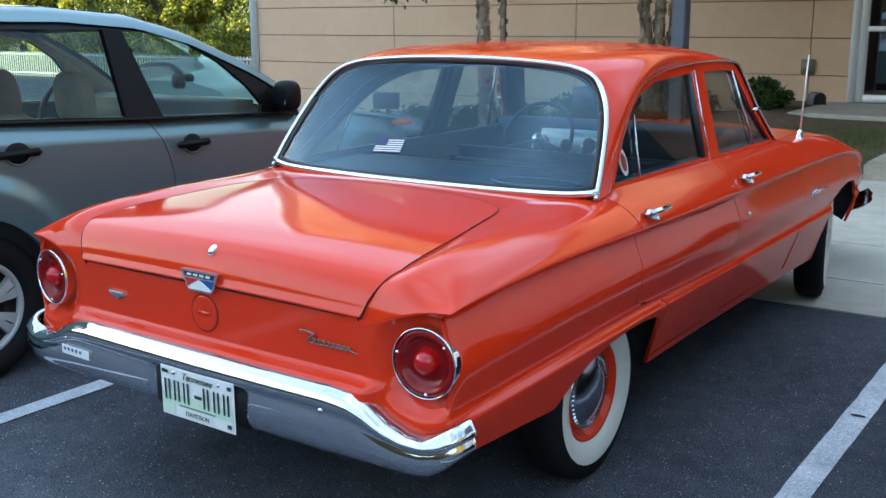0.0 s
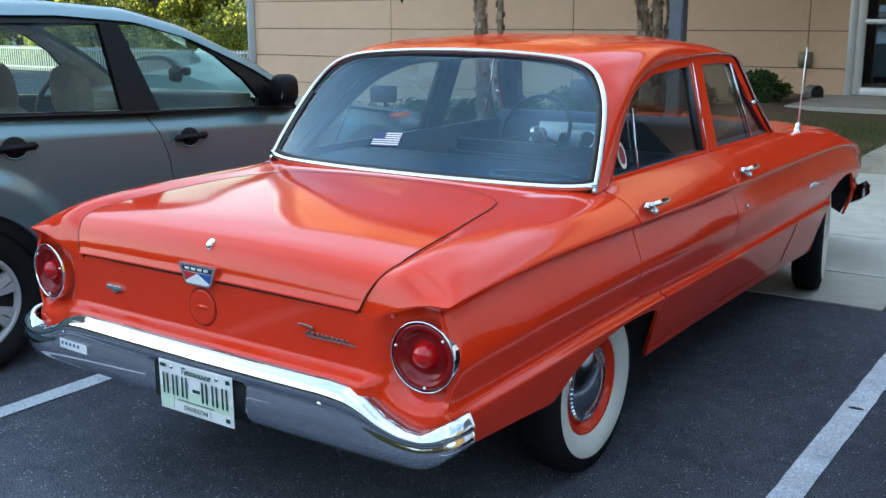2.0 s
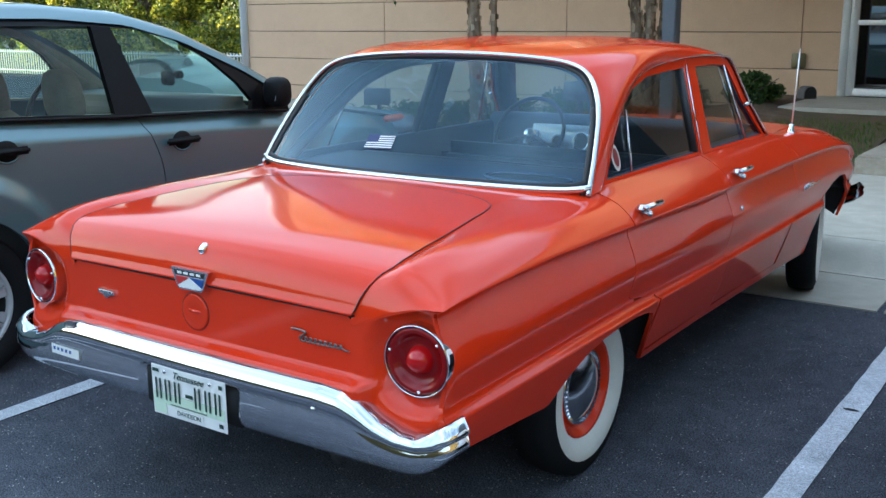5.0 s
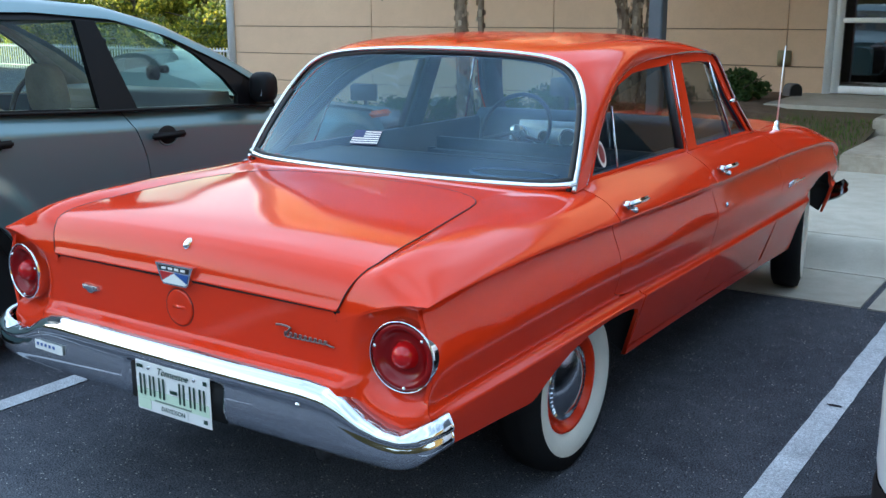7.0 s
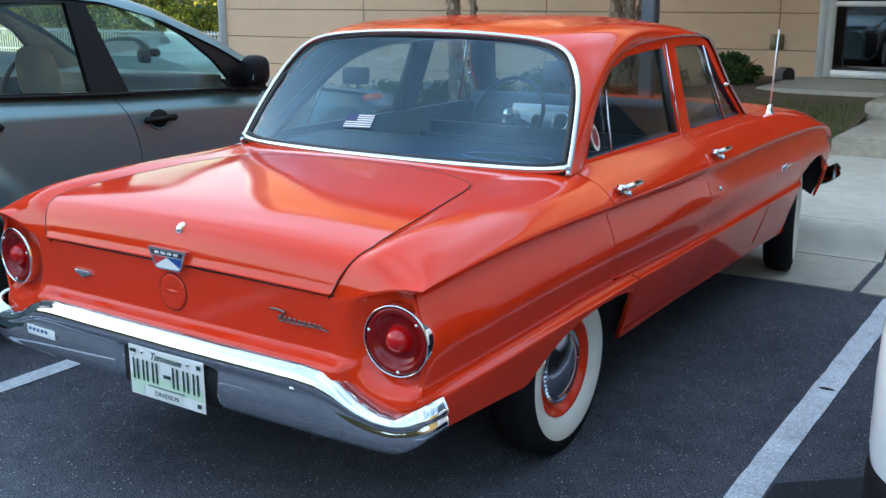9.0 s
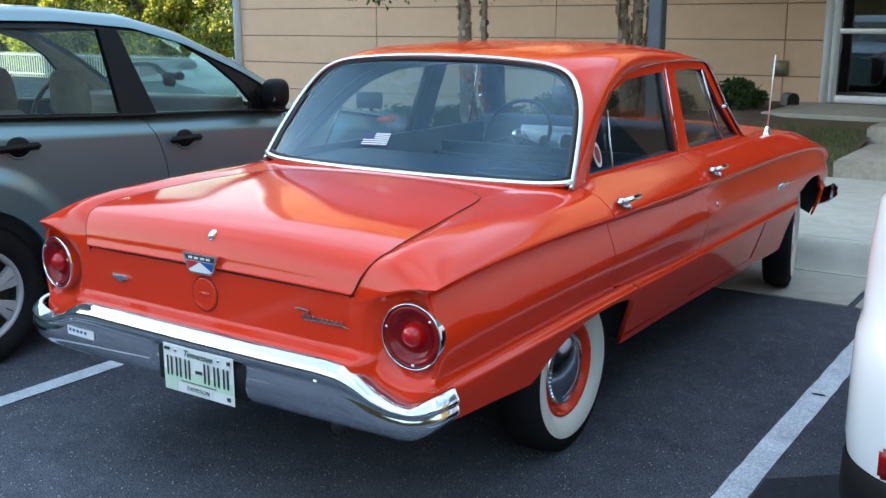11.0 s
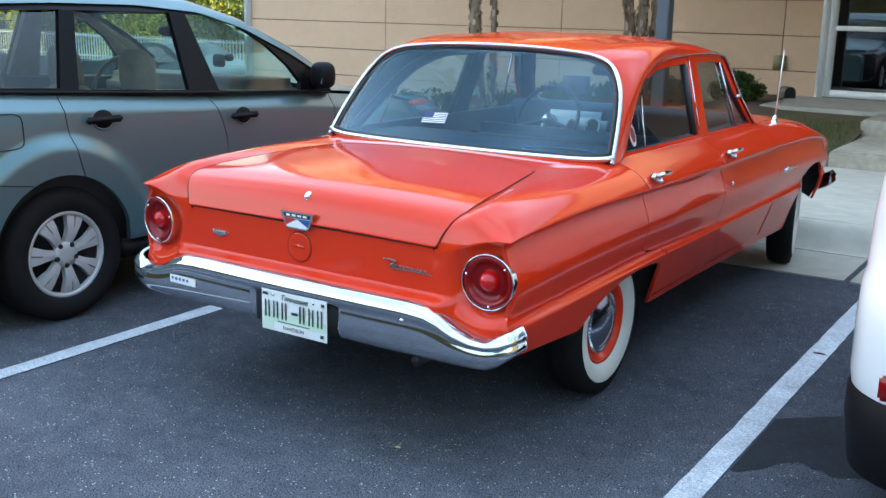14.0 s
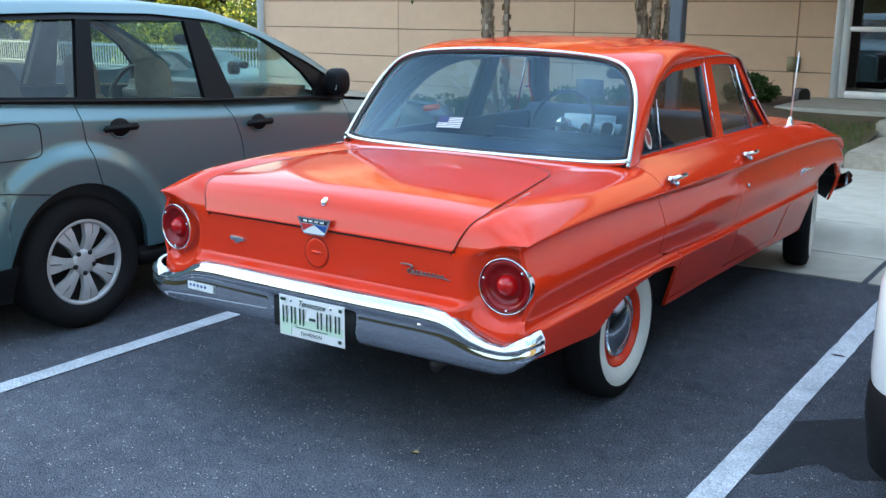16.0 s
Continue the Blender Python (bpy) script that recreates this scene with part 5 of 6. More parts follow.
def pillow(cx, cy, cz, sx, sy, sz, p=2.8, taper=0.0, lean=0.0, n=18):
    """A stuffed, rounded block; taper narrows its top, lean tips it back."""
    bm = bmesh.new()
    V, m = [], n // 2 + 1
    se = lambda c: math.copysign(abs(c) ** (2 / p), c)
    for i in range(m):
        th = -math.pi / 2 + math.pi * i / (m - 1)
        for k in range(n):
            ph = 2 * math.pi * k / n
            z = se(math.sin(th))
            w = 1 - taper * (z + 1) / 2
            V.append((cx + sx / 2 * w * se(math.cos(th)) * se(math.cos(ph)), cy + sy / 2 * se(math.cos(th)) * se(math.sin(ph)) - lean * (z + 1) / 2, cz + sz / 2 * z))
    me = bpy.data.meshes.new("t")
    me.from_pydata(V, [], grid_faces(m, n, 0, True))
    bm.from_mesh(me)
    bpy.data.meshes.remove(me)
    bmesh.ops.remove_doubles(bm, verts=bm.verts, dist=1e-5)
    return bm



def hull(y, z):
    """Half width of the crossover by place and height."""
    w = HW - 0.05 * max(0, (0.52 - z) / 0.3) ** 1.5 - 0.010 * max(0, (z - 0.70) / 0.25) ** 1.6 - 0.60 * max(0, z - (belt(y) - 0.085))
    if y > 2.3:
        w -= 0.30 * ((y - 2.3) / 1.25) ** 2.2
    if y < -0.45:
        w -= 0.10 * ((-0.45 - y) / 0.5) ** 2.5
    for wy in (0.0, 2.615):
        d = math.hypot(y - wy, z - 0.34)
        b = min(1.0, max(0.0, (0.585 - d) / 0.10))
        w += 0.040 * b * b * (3 - 2 * b) * min(1.0, max(0.0, (z - 0.24) / 0.12))
    return w


def belt(y):
    return float(np.interp(y, [-0.9, -0.35, 0.9, 1.7, 2.0, 2.6, 3.3, 3.55], [1.158, 1.115, 1.045, 1.012, 0.985, 0.93, 0.82, 0.62]))


def low(y):
    z = 0.235
    for wy in (0.0, 2.615):
        d = abs(y - wy)
        if d < 0.385:
            z = max(z, 0.34 + math.sqrt(0.385 ** 2 - d * d) * 0.985)
    return z


def rear_gap(z):
    return 0.064 + 0.055 * max(0.0, min(1.3, (1.10 - z) / 0.4)) ** 2


def middle_gap(z):
    return 0.990 + 0.112 * math.sin(min(1.0, max(0.0, (1.06 - z) / 0.34)) * math.pi / 2)


def hull_panel(name, y0, y1, zmin=None):
    """A panel of the crossover's side between two edges y0(z) and y1(z)."""
    n = max(8, int((y1(0.8) - y0(0.8)) / 0.022))
    L = []
    for i in range(51):
        r = []
        for k in range(n + 1):
            z = 0.8
            for _ in range(5):
                y = y0(z) + (y1(z) - y0(z)) * k / n
                a = low(y) if zmin is None else max(low(y), zmin)
                z = a + (belt(y) - a) * i / 50
            r.append(np.array((hull(y, z), y, z)))
        L.append(r)
    v, f = patch(L, 0.03)
    o = put(name, v, [q[::-1] for q in f], CROSS, suv)
    mirrored(o)
    return o


hull_panel("rear_quarter_panel", lambda z: -0.92, lambda z: rear_gap(z) - 0.003)
hull_panel("rear_door", lambda z: rear_gap(z) + 0.003, lambda z: middle_gap(z) - 0.003, zmin=0.34)
hull_panel("front_door", lambda z: middle_gap(z) + 0.003, lambda z: 2.03, zmin=0.34)
hull_panel("front_fender", lambda z: 2.037, lambda z: 3.45)
for s in (1, -1):
    seam = [(s * (hull(y, z) + 0.0005), y, z) for y, z in [(y, 0.690 + 0.030 * max(0, (-0.17 - y) / 0.2) * (1 if y > -0.37 else 0) + 0.030 * (y <= -0.37)) for y in np.linspace(-0.90, -0.165, 30)]]
    tube("bumper_seam", seam, 0.0028, BLACK, suv, sides=6)
    clad = [[(s * (hull(y, z) + 0.006), y, z) for y in np.linspace(-0.90, -0.352, 20)] for z in np.linspace(0.20, 0.385, 8)]
    put("rear_cladding", [p for r in clad for p in r], grid_faces(8, 20), TRIM, suv, "black lower bumper cladding")
for s in (1, -1):
    part("side_skirt", box_bm(s * (HW - 0.045), 1.3, 0.285, 0.06, 1.9, 0.10, 0.02), TRIM, suv, "black plastic side skirt")
# dark shell inside
part("inner_body", box_bm(0, 1.3, 0.52, 1.62, 4.2, 0.50, 0.06), BLACK, suv)
hoodv = [[(q * (0.80 - 0.2 * max(0, (y - 2.6) / 0.9) ** 2), y, belt(y) + 0.02 + 0.055 * (1 - q * q)) for q in np.linspace(-1, 1, 17)] for y in np.linspace(2.0, 3.44, 16)]
put("bonnet", [p for r in hoodv for p in r], grid_faces(16, 17), CROSS, suv)
nosev = [[(q * 0.66, 3.40 + 0.10 * (1 - q * q) - 0.04 * (z > 0.75), z) for q in np.linspace(-1, 1, 15)] for z in np.linspace(0.25, 0.86, 8)]
put("front_bumper", [p for r in nosev for p in r], grid_faces(8, 15), CROSS, suv)
tailv = [[(q * 0.80, -0.93 - 0.03 * (1 - q * q), z) for q in np.linspace(-1, 1, 15)] for z in np.linspace(0.25, 1.16, 8)]
put("tailgate", [p for r in tailv for p in r], grid_faces(8, 15), CROSS, suv)
for s in (1, -1):
    part("headlamp", box_bm(s * 0.66, 3.26, 0.78, 0.26, 0.30, 0.14, 0.05, 3), material("clear_lens", (0.2, 0.2, 0.21), 0.15, 0.2), suv)
    part("turn_signal", box_bm(s * 0.80, 3.06, 0.855, 0.04, 0.22, 0.045, 0.018, 3), material("orange_lens", (0.75, 0.12, 0.03), 0.15), suv, "orange indicator lens")


def upper(y, z, d=0.0):
    return (0.855 - 0.42 * max(0, z - 1.04) - 0.05 * max(0, (z - 1.42) / 0.12) ** 2 + d, y, z)


def roofline(y):
    return float(np.interp(y, [-0.9, -0.4, 0.2, 0.7, 1.1, 1.4, 1.75, 2.05], [1.50, 1.530, 1.545, 1.540, 1.505, 1.42, 1.26, 1.08]))


outer = [(y, belt(y) + 0.004) for y in np.linspace(2.03, -0.90, 30)] + [(y, roofline(y)) for y in np.linspace(-0.86, 2.02, 40)]
holes = {
    "quarter_window": [(-0.80, 1.165), (0.085, 1.116), (0.222, 1.478), (-0.30, 1.468), (-0.62, 1.42), (-0.76, 1.32)],
    "rear_door_window": [(0.185, 1.106), (0.868, 1.066), (0.903, 1.468), (0.60, 1.473), (0.305, 1.475)],
    "front_door_window": [(1.080, 1.054), (1.742, 1.020), (1.757, 1.066), (1.695, 1.162), (1.558, 1.289), (1.385, 1.391), (1.149, 1.452), (1.010, 1.461)],
}
for s in (1, -1):
    def u3(a, b, d, s=s):
        p = upper(a, b, d - 0.03)
        return (s * p[0], a, b)
    plate("window_frame", outer, list(holes.values()), u3, 0.03, GLOSS, suv, "glossy black window frames")

    def u4(a, b, d, s=s):
        return (s * upper(a, b, d - 0.075)[0], a, b)
    if s < 0:
        plate("pillar_lining", outer, list(holes.values()), u4, 0.04, BEIGE, suv, "beige pillar lining")
    for nm, h in holes.items():
        g = put(nm, [(s * upper(a, b, -0.016)[0], a, b) for a, b in h], [tuple(range(len(h)))], DARK_GLASS if nm.startswith("quarter") else CROSS_GLASS, suv, smooth=False)
        g.visible_shadow = False
    # painted cant rail and windscreen pillar over the frames
    rail = []
    for y in np.linspace(-0.9, 2.02, 60):
        z1 = roofline(y)
        x, _, _ = upper(y, z1)
        rail.append([(s * (upper(y, z1 - 0.035)[0] + 0.010), y, z1 - 0.035), (s * (x + 0.008), y, z1), (s * (x - 0.025), y, z1 + 0.022), (s * (x - 0.08), y, z1 + 0.034)])
    put("cant_rail", [p for r in rail for p in r], grid_faces(60, 4), CROSS, suv)
    # belt strip
    tube("belt_strip", [(s * (upper(y, belt(y))[0] + 0.008), y, belt(y) + 0.006) for y in np.linspace(-0.88, 2.0, 30)], 0.007, TRIM, suv, "black belt strip")
    # mirror
    mir = part("wing_mirror", pillow(s * 0.925, 1.87, 1.105, 0.15, 0.12, 0.165, 3.0), TRIM, suv, "black wing mirror")
    part("mirror_foot", box_bm(s * 0.86, 1.89, 1.05, 0.10, 0.06, 0.05, 0.015), TRIM, mir)
    mg = box_bm(0, 0, 0, 0.10, 0.004, 0.10, 0.002)
    mm = pose(s * 0.922, 1.836, 1.108, -8, 0, -s * 22)
    for vv in mg.verts:
        vv.co = mm @ vv.co
    part("mirror_glass", mg, DARK_CHROME, mir)
    for y in (0.178, 1.130):
        zc = belt(y) - 0.130
        xs_ = hull(y, zc)
        h = part("door_handle", box_bm(s * (xs_ + 0.026), y + 0.09, zc + 0.004, 0.022, 0.215, 0.034, 0.010, 3), TRIM, suv, "black pull handle")
        # flat black disc on the uncut door skin paints the handle dish's shade
        v, f = lathe([(0.004, 0.001), (0.003, 0.045), (-0.004, 0.05)], 24)
        put("handle_recess_shade", [(s * (xs_ + 0.002 + a), y + 0.10 + b * 1.25, zc + c) for a, b, c in v], f, TRIM, h)
        tube("recess_rim", [(s * (hull(y + 0.10, zc - 0.044 * math.sin(a)) + 0.002), y + 0.10 + 0.060 * math.cos(a), zc - 0.046 * math.sin(a)) for a in np.linspace(0.2, math.pi - 0.2, 21)], 0.0055, CROSS, h, sides=6)
roofv = [[(q * (upper(y, roofline(y))[0] - 0.07), y, roofline(y) + 0.034 + 0.018 * (1 - q * q)) for q in np.linspace(-1, 1, 15)] for y in np.linspace(-0.9, 1.45, 24)]
put("roof", [p for r in roofv for p in r], grid_faces(24, 15), CROSS, suv)
wsv = [[(q * (0.78 - 0.13 * s), 2.05 - 0.72 * s + 0.16 * (1 - q * q), 1.02 + 0.42 * s) for q in np.linspace(-1, 1, 15)] for s in np.linspace(0, 1, 10)]
o = put("windscreen", [p for r in wsv for p in r], grid_faces(10, 15), CROSS_GLASS, suv)
o.visible_shadow = False
part("dashboard", box_bm(0, 1.72, 0.97, 1.40, 0.46, 0.20, 0.06, 3), DARK_PLASTIC, suv)
part("inside_mirror", pillow(0.0, 1.50, 1.345, 0.22, 0.03, 0.065, 3.0), TRIM, suv, "black inside mirror")
part("screen_mount", pillow(0.045, 1.95, 1.172, 0.06, 0.05, 0.05), TRIM, suv)
part("sat_nav", box_bm(-0.03, 1.93, 1.150, 0.11, 0.03, 0.085, 0.012), TRIM, suv, "black screen on the dashboard")
tube("steering_wheel", [(-0.36 + 0.185 * math.cos(a), 1.33 + 0.07 * math.sin(a), 1.00 + 0.170 * math.sin(a)) for a in np.linspace(0, 2 * math.pi, 33)[:-1]], 0.016, DARK_PLASTIC, suv, closed=True)
for sx in (-0.36, 0.30):
    for sy, nm in ((1.06, "front_seat"), (0.10, "rear_seat")):
        st = part(nm, pillow(sx, sy + 0.03, 0.72, 0.50, 0.18, 0.62, 4.0, 0.22, 0.10), BEIGE, suv, "beige cloth seat")
        part("cushion", pillow(sx, sy + 0.26, 0.58, 0.52, 0.54, 0.18, 4.0), BEIGE, st)
        part("headrest", pillow(sx, sy - 0.07, 1.125, 0.275, 0.13, 0.27, 3.2, 0.22, 0.03), BEIGE, st)
tube("fuel_flap_gap", [(hull(y, z) + 0.001, y, z) for y, z in [(-0.300 + 0.138 * math.copysign(abs(math.cos(a)) ** 0.4, math.cos(a)), 0.940 + 0.080 * math.copysign(abs(math.sin(a)) ** 0.4, math.sin(a))) for a in np.linspace(0, 2 * math.pi, 41)[:-1]]], 0.003, BLACK, suv, sides=5, closed=True)


def alloy(x, y):
    e = new("rear_wheel" if y < 1 else "front_wheel")
    e.parent = suv
    e.matrix_basis = pose(x, y, 0.322, 9, 0, 0 if x > 0 else 180)
    r, w = 0.328, 0.108
    v, f = lathe([(-w * 0.6, r * 0.60), (-w, r * 0.75), (-w * 0.95, r * 0.93), (-w * 0.6, r), (w * 0.6, r), (w * 0.95, r * 0.93), (w, r * 0.78), (w * 0.85, r * 0.655), (w * 0.6, r * 0.63)], 64)
    put("tyre", v, f, RUBBER, e)
    v, f = lathe([(w * 0.62, r * 0.655), (w * 0.80, r * 0.645), (w * 0.82, r * 0.615), (w * 0.30, r * 0.58), (w * 0.05, r * 0.50), (w * 0.0, 0.001)], 64)
    put("rim", v, f, material("dark_steel_wheel", (0.03, 0.03, 0.033), 0.5, 0.6), e)
    v, f = lathe([(w * 0.80, r * 0.650), (w * 0.86, r * 0.635), (w * 0.80, r * 0.595), (w * 0.60, r * 0.580)], 64)
    put("trim_ring", v, f, SILVER, e)
    for k in range(7):
        a0 = 2 * math.pi * (k + 0.20) / 7
        V, F = [], []
        for half in (-1, 1):
            b = len(V)
            for i in range(9):
                s = i / 8
                rad = r * (0.14 + 0.49 * s)
                wd = 0.020 + 0.030 * s ** 1.6
                gap_h = 0.0 if s < 0.55 or s > 0.90 else 0.0032
                for side_ in (0, 1):
                    off = half * (gap_h + (wd) * side_)
                    for dep in (0, 1):
                        xx = w * (0.70 + 0.16 * math.sin(math.pi * s)) - 0.030 * dep - 0.004 * side_
                        V.append((xx, rad * math.cos(a0) - off * math.sin(a0), rad * math.sin(a0) + off * math.cos(a0)))
            for i in range(8):
                q = b + i * 4
                F += [(q, q + 2, q + 6, q + 4), (q + 2, q + 3, q + 7, q + 6), (q, q + 4, q + 5, q + 1)]
        bm = bmesh.new()
        me = bpy.data.meshes.new("t")
        me.from_pydata(V, [], F)
        bm.from_mesh(me)
        auto_smooth(part("spoke", bm, SILVER, e), 40)
    v, f = lathe([(w * 0.60, r * 0.20), (w * 0.74, r * 0.19), (w * 0.80, r * 0.10), (w * 0.82, 0.0005)], 32)
    put("hub", v, f, SILVER, e)
    for k in range(5):
        a = 2 * math.pi * (k + 0.6) / 5
        v, f = lathe([(w * 0.70, 0.013), (w * 0.80, 0.012), (w * 0.80, 0.0005)], 12)
        put("wheel_nut", [(p, q + r * 0.165 * math.cos(a), z + r * 0.165 * math.sin(a)) for p, q, z in v], f, BLACK, e)
    return e


for x in (0.778, -0.778):
    for y in (0.03, 2.63):
        alloy(x, y)

# ---- white crossover whose rear corner shows beside the bay ----
SUV_WHITE = material("white_pearl_paint", (0.78, 0.79, 0.80), 0.28, 0, 0.1, 3, coat=1.0, second=(0.74, 0.75, 0.76))
white = thing("white_suv", "white crossover with dark lower cladding and red rear lamps", "car", at=(2.722, 1.60, 0))


def plan_ring(z, inx, iny, rad, n=12, front=2.3, rear=-2.32, hw=0.95):
    P = []
    x1, y0, y1 = hw - inx, rear + iny, front - iny
    for cx, cy, a0 in ((x1 - rad, y1 - rad, 0), (-x1 + rad, y1 - rad, 90), (-x1 + rad, y0 + rad, 180), (x1 - rad, y0 + rad, 270)):
        for k in range(n + 1):
            a = radians(a0 + 90 * k / n)
            P.append((cx + rad * math.cos(a), cy + rad * math.sin(a), z))
    return P


def rings(name, spec, mat, label=""):
    V = []
    for s in spec:
        V += plan_ring(*s)
    m = len(V) // len(spec)
    return put(name, V, grid_faces(len(spec), m, 0, True), mat, white, label)


rings("cladding", [(0.16, 0.06, 0.10, 0.22), (0.19, 0.02, 0.04, 0.25), (0.36, 0.0, 0.0, 0.26), (0.44, 0.0, 0.0, 0.27), (0.452, 0.004, 0.006, 0.27)], TRIM, "dark lower cladding")
rings("body", [(0.452, 0.006, 0.010, 0.27), (0.50, 0.0, 0.0, 0.28), (0.66, 0.0, 0.0, 0.28), (0.765, 0.002, 0.012, 0.28), (0.80, 0.006, 0.055, 0.27), (0.95, 0.008, 0.075, 0.26), (1.08, 0.02, 0.09, 0.26), (1.12, 0.05, 0.12, 0.25)], SUV_WHITE)
rings("glasshouse", [(1.12, 0.06, 0.13, 0.25), (1.50, 0.13, 0.22, 0.25), (1.80, 0.20, 0.34, 0.25)], DARK_GLASS)
rings("roof", [(1.80, 0.19, 0.33, 0.25), (1.86, 0.23, 0.40, 0.25), (1.89, 0.6, 1.2, 0.1), (1.895, 0.9, 2.2, 0.03)], SUV_WHITE)
for s in (1, -1):
    part("tail_lamp", box_bm(s * 0.76, -2.185, 1.14, 0.17, 0.16, 0.30, 0.04, 3), LENS, white, "red tail lamp")
    part("reflector", box_bm(s * 0.76, -2.305, 0.51, 0.13, 0.02, 0.075, 0.008), LENS, white, "red bumper reflector")
    for y in (-1.45, 1.35):
        arch_v = []
        for k in range(25):
            an = radians(-12 + 204 * k / 24)
            for rr, dx in ((0.385, -0.03), (0.385, 0.008), (0.40, 0.016), (0.445, 0.014), (0.452, -0.004)):
                arch_v.append((s * (0.948 + dx), y + rr * math.cos(an), max(0.26, 0.345 + rr * math.sin(an))))
        put("arch_moulding", arch_v, grid_faces(25, 5), TRIM, white, "dark wheel arch moulding")
        put("wheel_well", [(s * 0.953, y + 0.384 * math.cos(2 * math.pi * k / 32), max(0.25, 0.345 + 0.384 * math.sin(2 * math.pi * k / 32))) for k in range(32)], [tuple(range(32))], BLACK, white, smooth=False)
        v, f = lathe([(-0.1, 0.20), (-0.1, 0.31), (-0.06, 0.345), (0.06, 0.345), (0.1, 0.31), (0.1, 0.22), (0.06, 0.20), (0.05, 0.001)], 40)
        put("wheel", [(s * (0.87 + a), y + b, 0.345 + c) for a, b, c in v], f, RUBBER, white)

# ---- the sedan's cabin ----
shelf = [[(x, glass_foot(x) + 0.035, 0.900), (x, glass_foot(x) + 0.035, 0.935), (x, 0.30, 0.940), (x, 0.49, 0.940), (x, 0.49, 0.905)] for x in np.linspace(-0.66, 0.66, 25)]
put("rear_shelf", [p for r in shelf for p in r], grid_faces(25, 5, 0, True), VINYL, sedan, "dark blue rear parcel shelf", smooth=False)
seat_b = part("rear_seat", box_bm(0, 0.50, 0.775, 1.28, 0.15, 0.33, 0.05, 4), VINYL, sedan, "dark blue vinyl rear bench")
part("cushion", box_bm(0, 0.72, 0.56, 1.28, 0.46, 0.18, 0.06, 4), VINYL, seat_b)
seat_f = part("front_seat", box_bm(0, 1.16, 0.735, 1.26, 0.14, 0.36, 0.055, 4), VINYL, sedan, "dark blue vinyl front bench")
part("cushion", box_bm(0, 1.38, 0.55, 1.26, 0.46, 0.18, 0.06, 4), VINYL, seat_f)
dash_rows = []
for y, z in ((1.66, 0.70), (1.65, 0.83), (1.655, 0.960), (1.70, 1.003), (1.78, 1.000), (1.98, 0.954)):
    dash_rows.append([(x, y + 0.06 * (1 - (x / 0.68) ** 2), z) for x in np.linspace(-0.68, 0.68, 15)])
dash = put("dashboard", [p for r in dash_rows for p in r], grid_faces(6, 15), VINYL, sedan, "dark blue padded dashboard")
clu = part("instrument_cluster", box_bm(-0.26, 1.664, 0.884, 0.40, 0.05, 0.145, 0.045, 4), material("brushed_silver", (0.92, 0.93, 0.94), 0.30, 0.0), dash, "bright silver instrument cluster")
for w in clu.data.vertices:
    w.co.y += 0.30 * (w.co.z - 0.884)
for x in (-0.395, -0.26, -0.125):
    r_ = 0.047 if x != -0.26 else 0.030
    v, f = lathe([(0.0, r_), (-0.012, r_), (-0.014, r_ * 0.86), (-0.006, r_ * 0.80), (-0.006, 0.0005)], 28, axis="y")
    put("dial", [(x + a, 1.638 + b + 0.30 * c, 0.884 + c) for a, b, c in v], f, CHROME, clu)
    v, f = lathe([(0.0, r_ * 0.75), (-0.001, 0.0005)], 28, axis="y")
    put("dial_face", [(x + a, 1.631 + b + 0.30 * c, 0.884 + c) for a, b, c in v], f, SEAL, clu)
STEER = Matrix.Translation((-0.33, 1.47, 0.930)) @ Matrix.Rotation(radians(-28), 4, "X")
wheel_pts = [STEER @ Vector((0.188 * math.cos(a), 0, 0.188 * math.sin(a))) for a in np.linspace(0, 2 * math.pi, 49)[:-1]]
sw = tube("steering_wheel", wheel_pts, 0.0105, VINYL, sedan, "thin dark blue steering wheel", closed=True)
for a in (200, 340):
    tube("spoke", [STEER @ Vector((0, 0.03, 0)), STEER @ Vector((0.188 * math.cos(radians(a)), 0, 0.188 * math.sin(radians(a))))], 0.010, VINYL, sw)
v, f = lathe([(0.03, 0.034), (0.0, 0.030), (-0.010, 0.024), (-0.013, 0.0005)], 24, axis="y")
put("horn_button", [STEER @ Vector(p) for p in v], f, CHROME, sw)
tube("column", [STEER @ Vector((0, 0.03, 0)), STEER @ Vector((0, 0.30, -0.02))], 0.025, VINYL, sw)
rv_m = part("inside_mirror", box_bm(-0.02, 1.60, 1.20, 0.22, 0.025, 0.055, 0.012, 3), SEAL, sedan, "black framed inside mirror")
tube("mirror_arm", [(-0.02, 1.60, 1.22), (-0.02, 1.66, 1.31)], 0.006, CHROME, rv_m)
tube("window_crank", [(-0.665, 1.30, 0.80), (-0.645, 1.30, 0.80), (-0.645, 1.38, 0.84)], 0.008, CHROME, sedan, "chrome window crank")
# oval speaker grille in the shelf
sp = tube("speaker_grille", [(0.40 + 0.17 * math.cos(a), 0.20 + 0.085 * math.sin(a), 0.943) for a in np.linspace(0, 2 * math.pi, 41)[:-1]], 0.007, VINYL, sedan, "oval dark speaker grille in the shelf", closed=True)
put("mesh", [(0.40 + 0.165 * math.cos(a), 0.20 + 0.08 * math.sin(a), 0.9445) for a in np.linspace(0, 2 * math.pi, 41)[:-1]], [tuple(range(40))], SEAL, sp, smooth=False)
# small flag sticker on the rear window
fl = [np.array(p) for p in ((-0.192, 0.019, 1.030), (-0.068, 0.022, 1.034), (-0.073, 0.064, 1.080), (-0.193, 0.060, 1.076))]


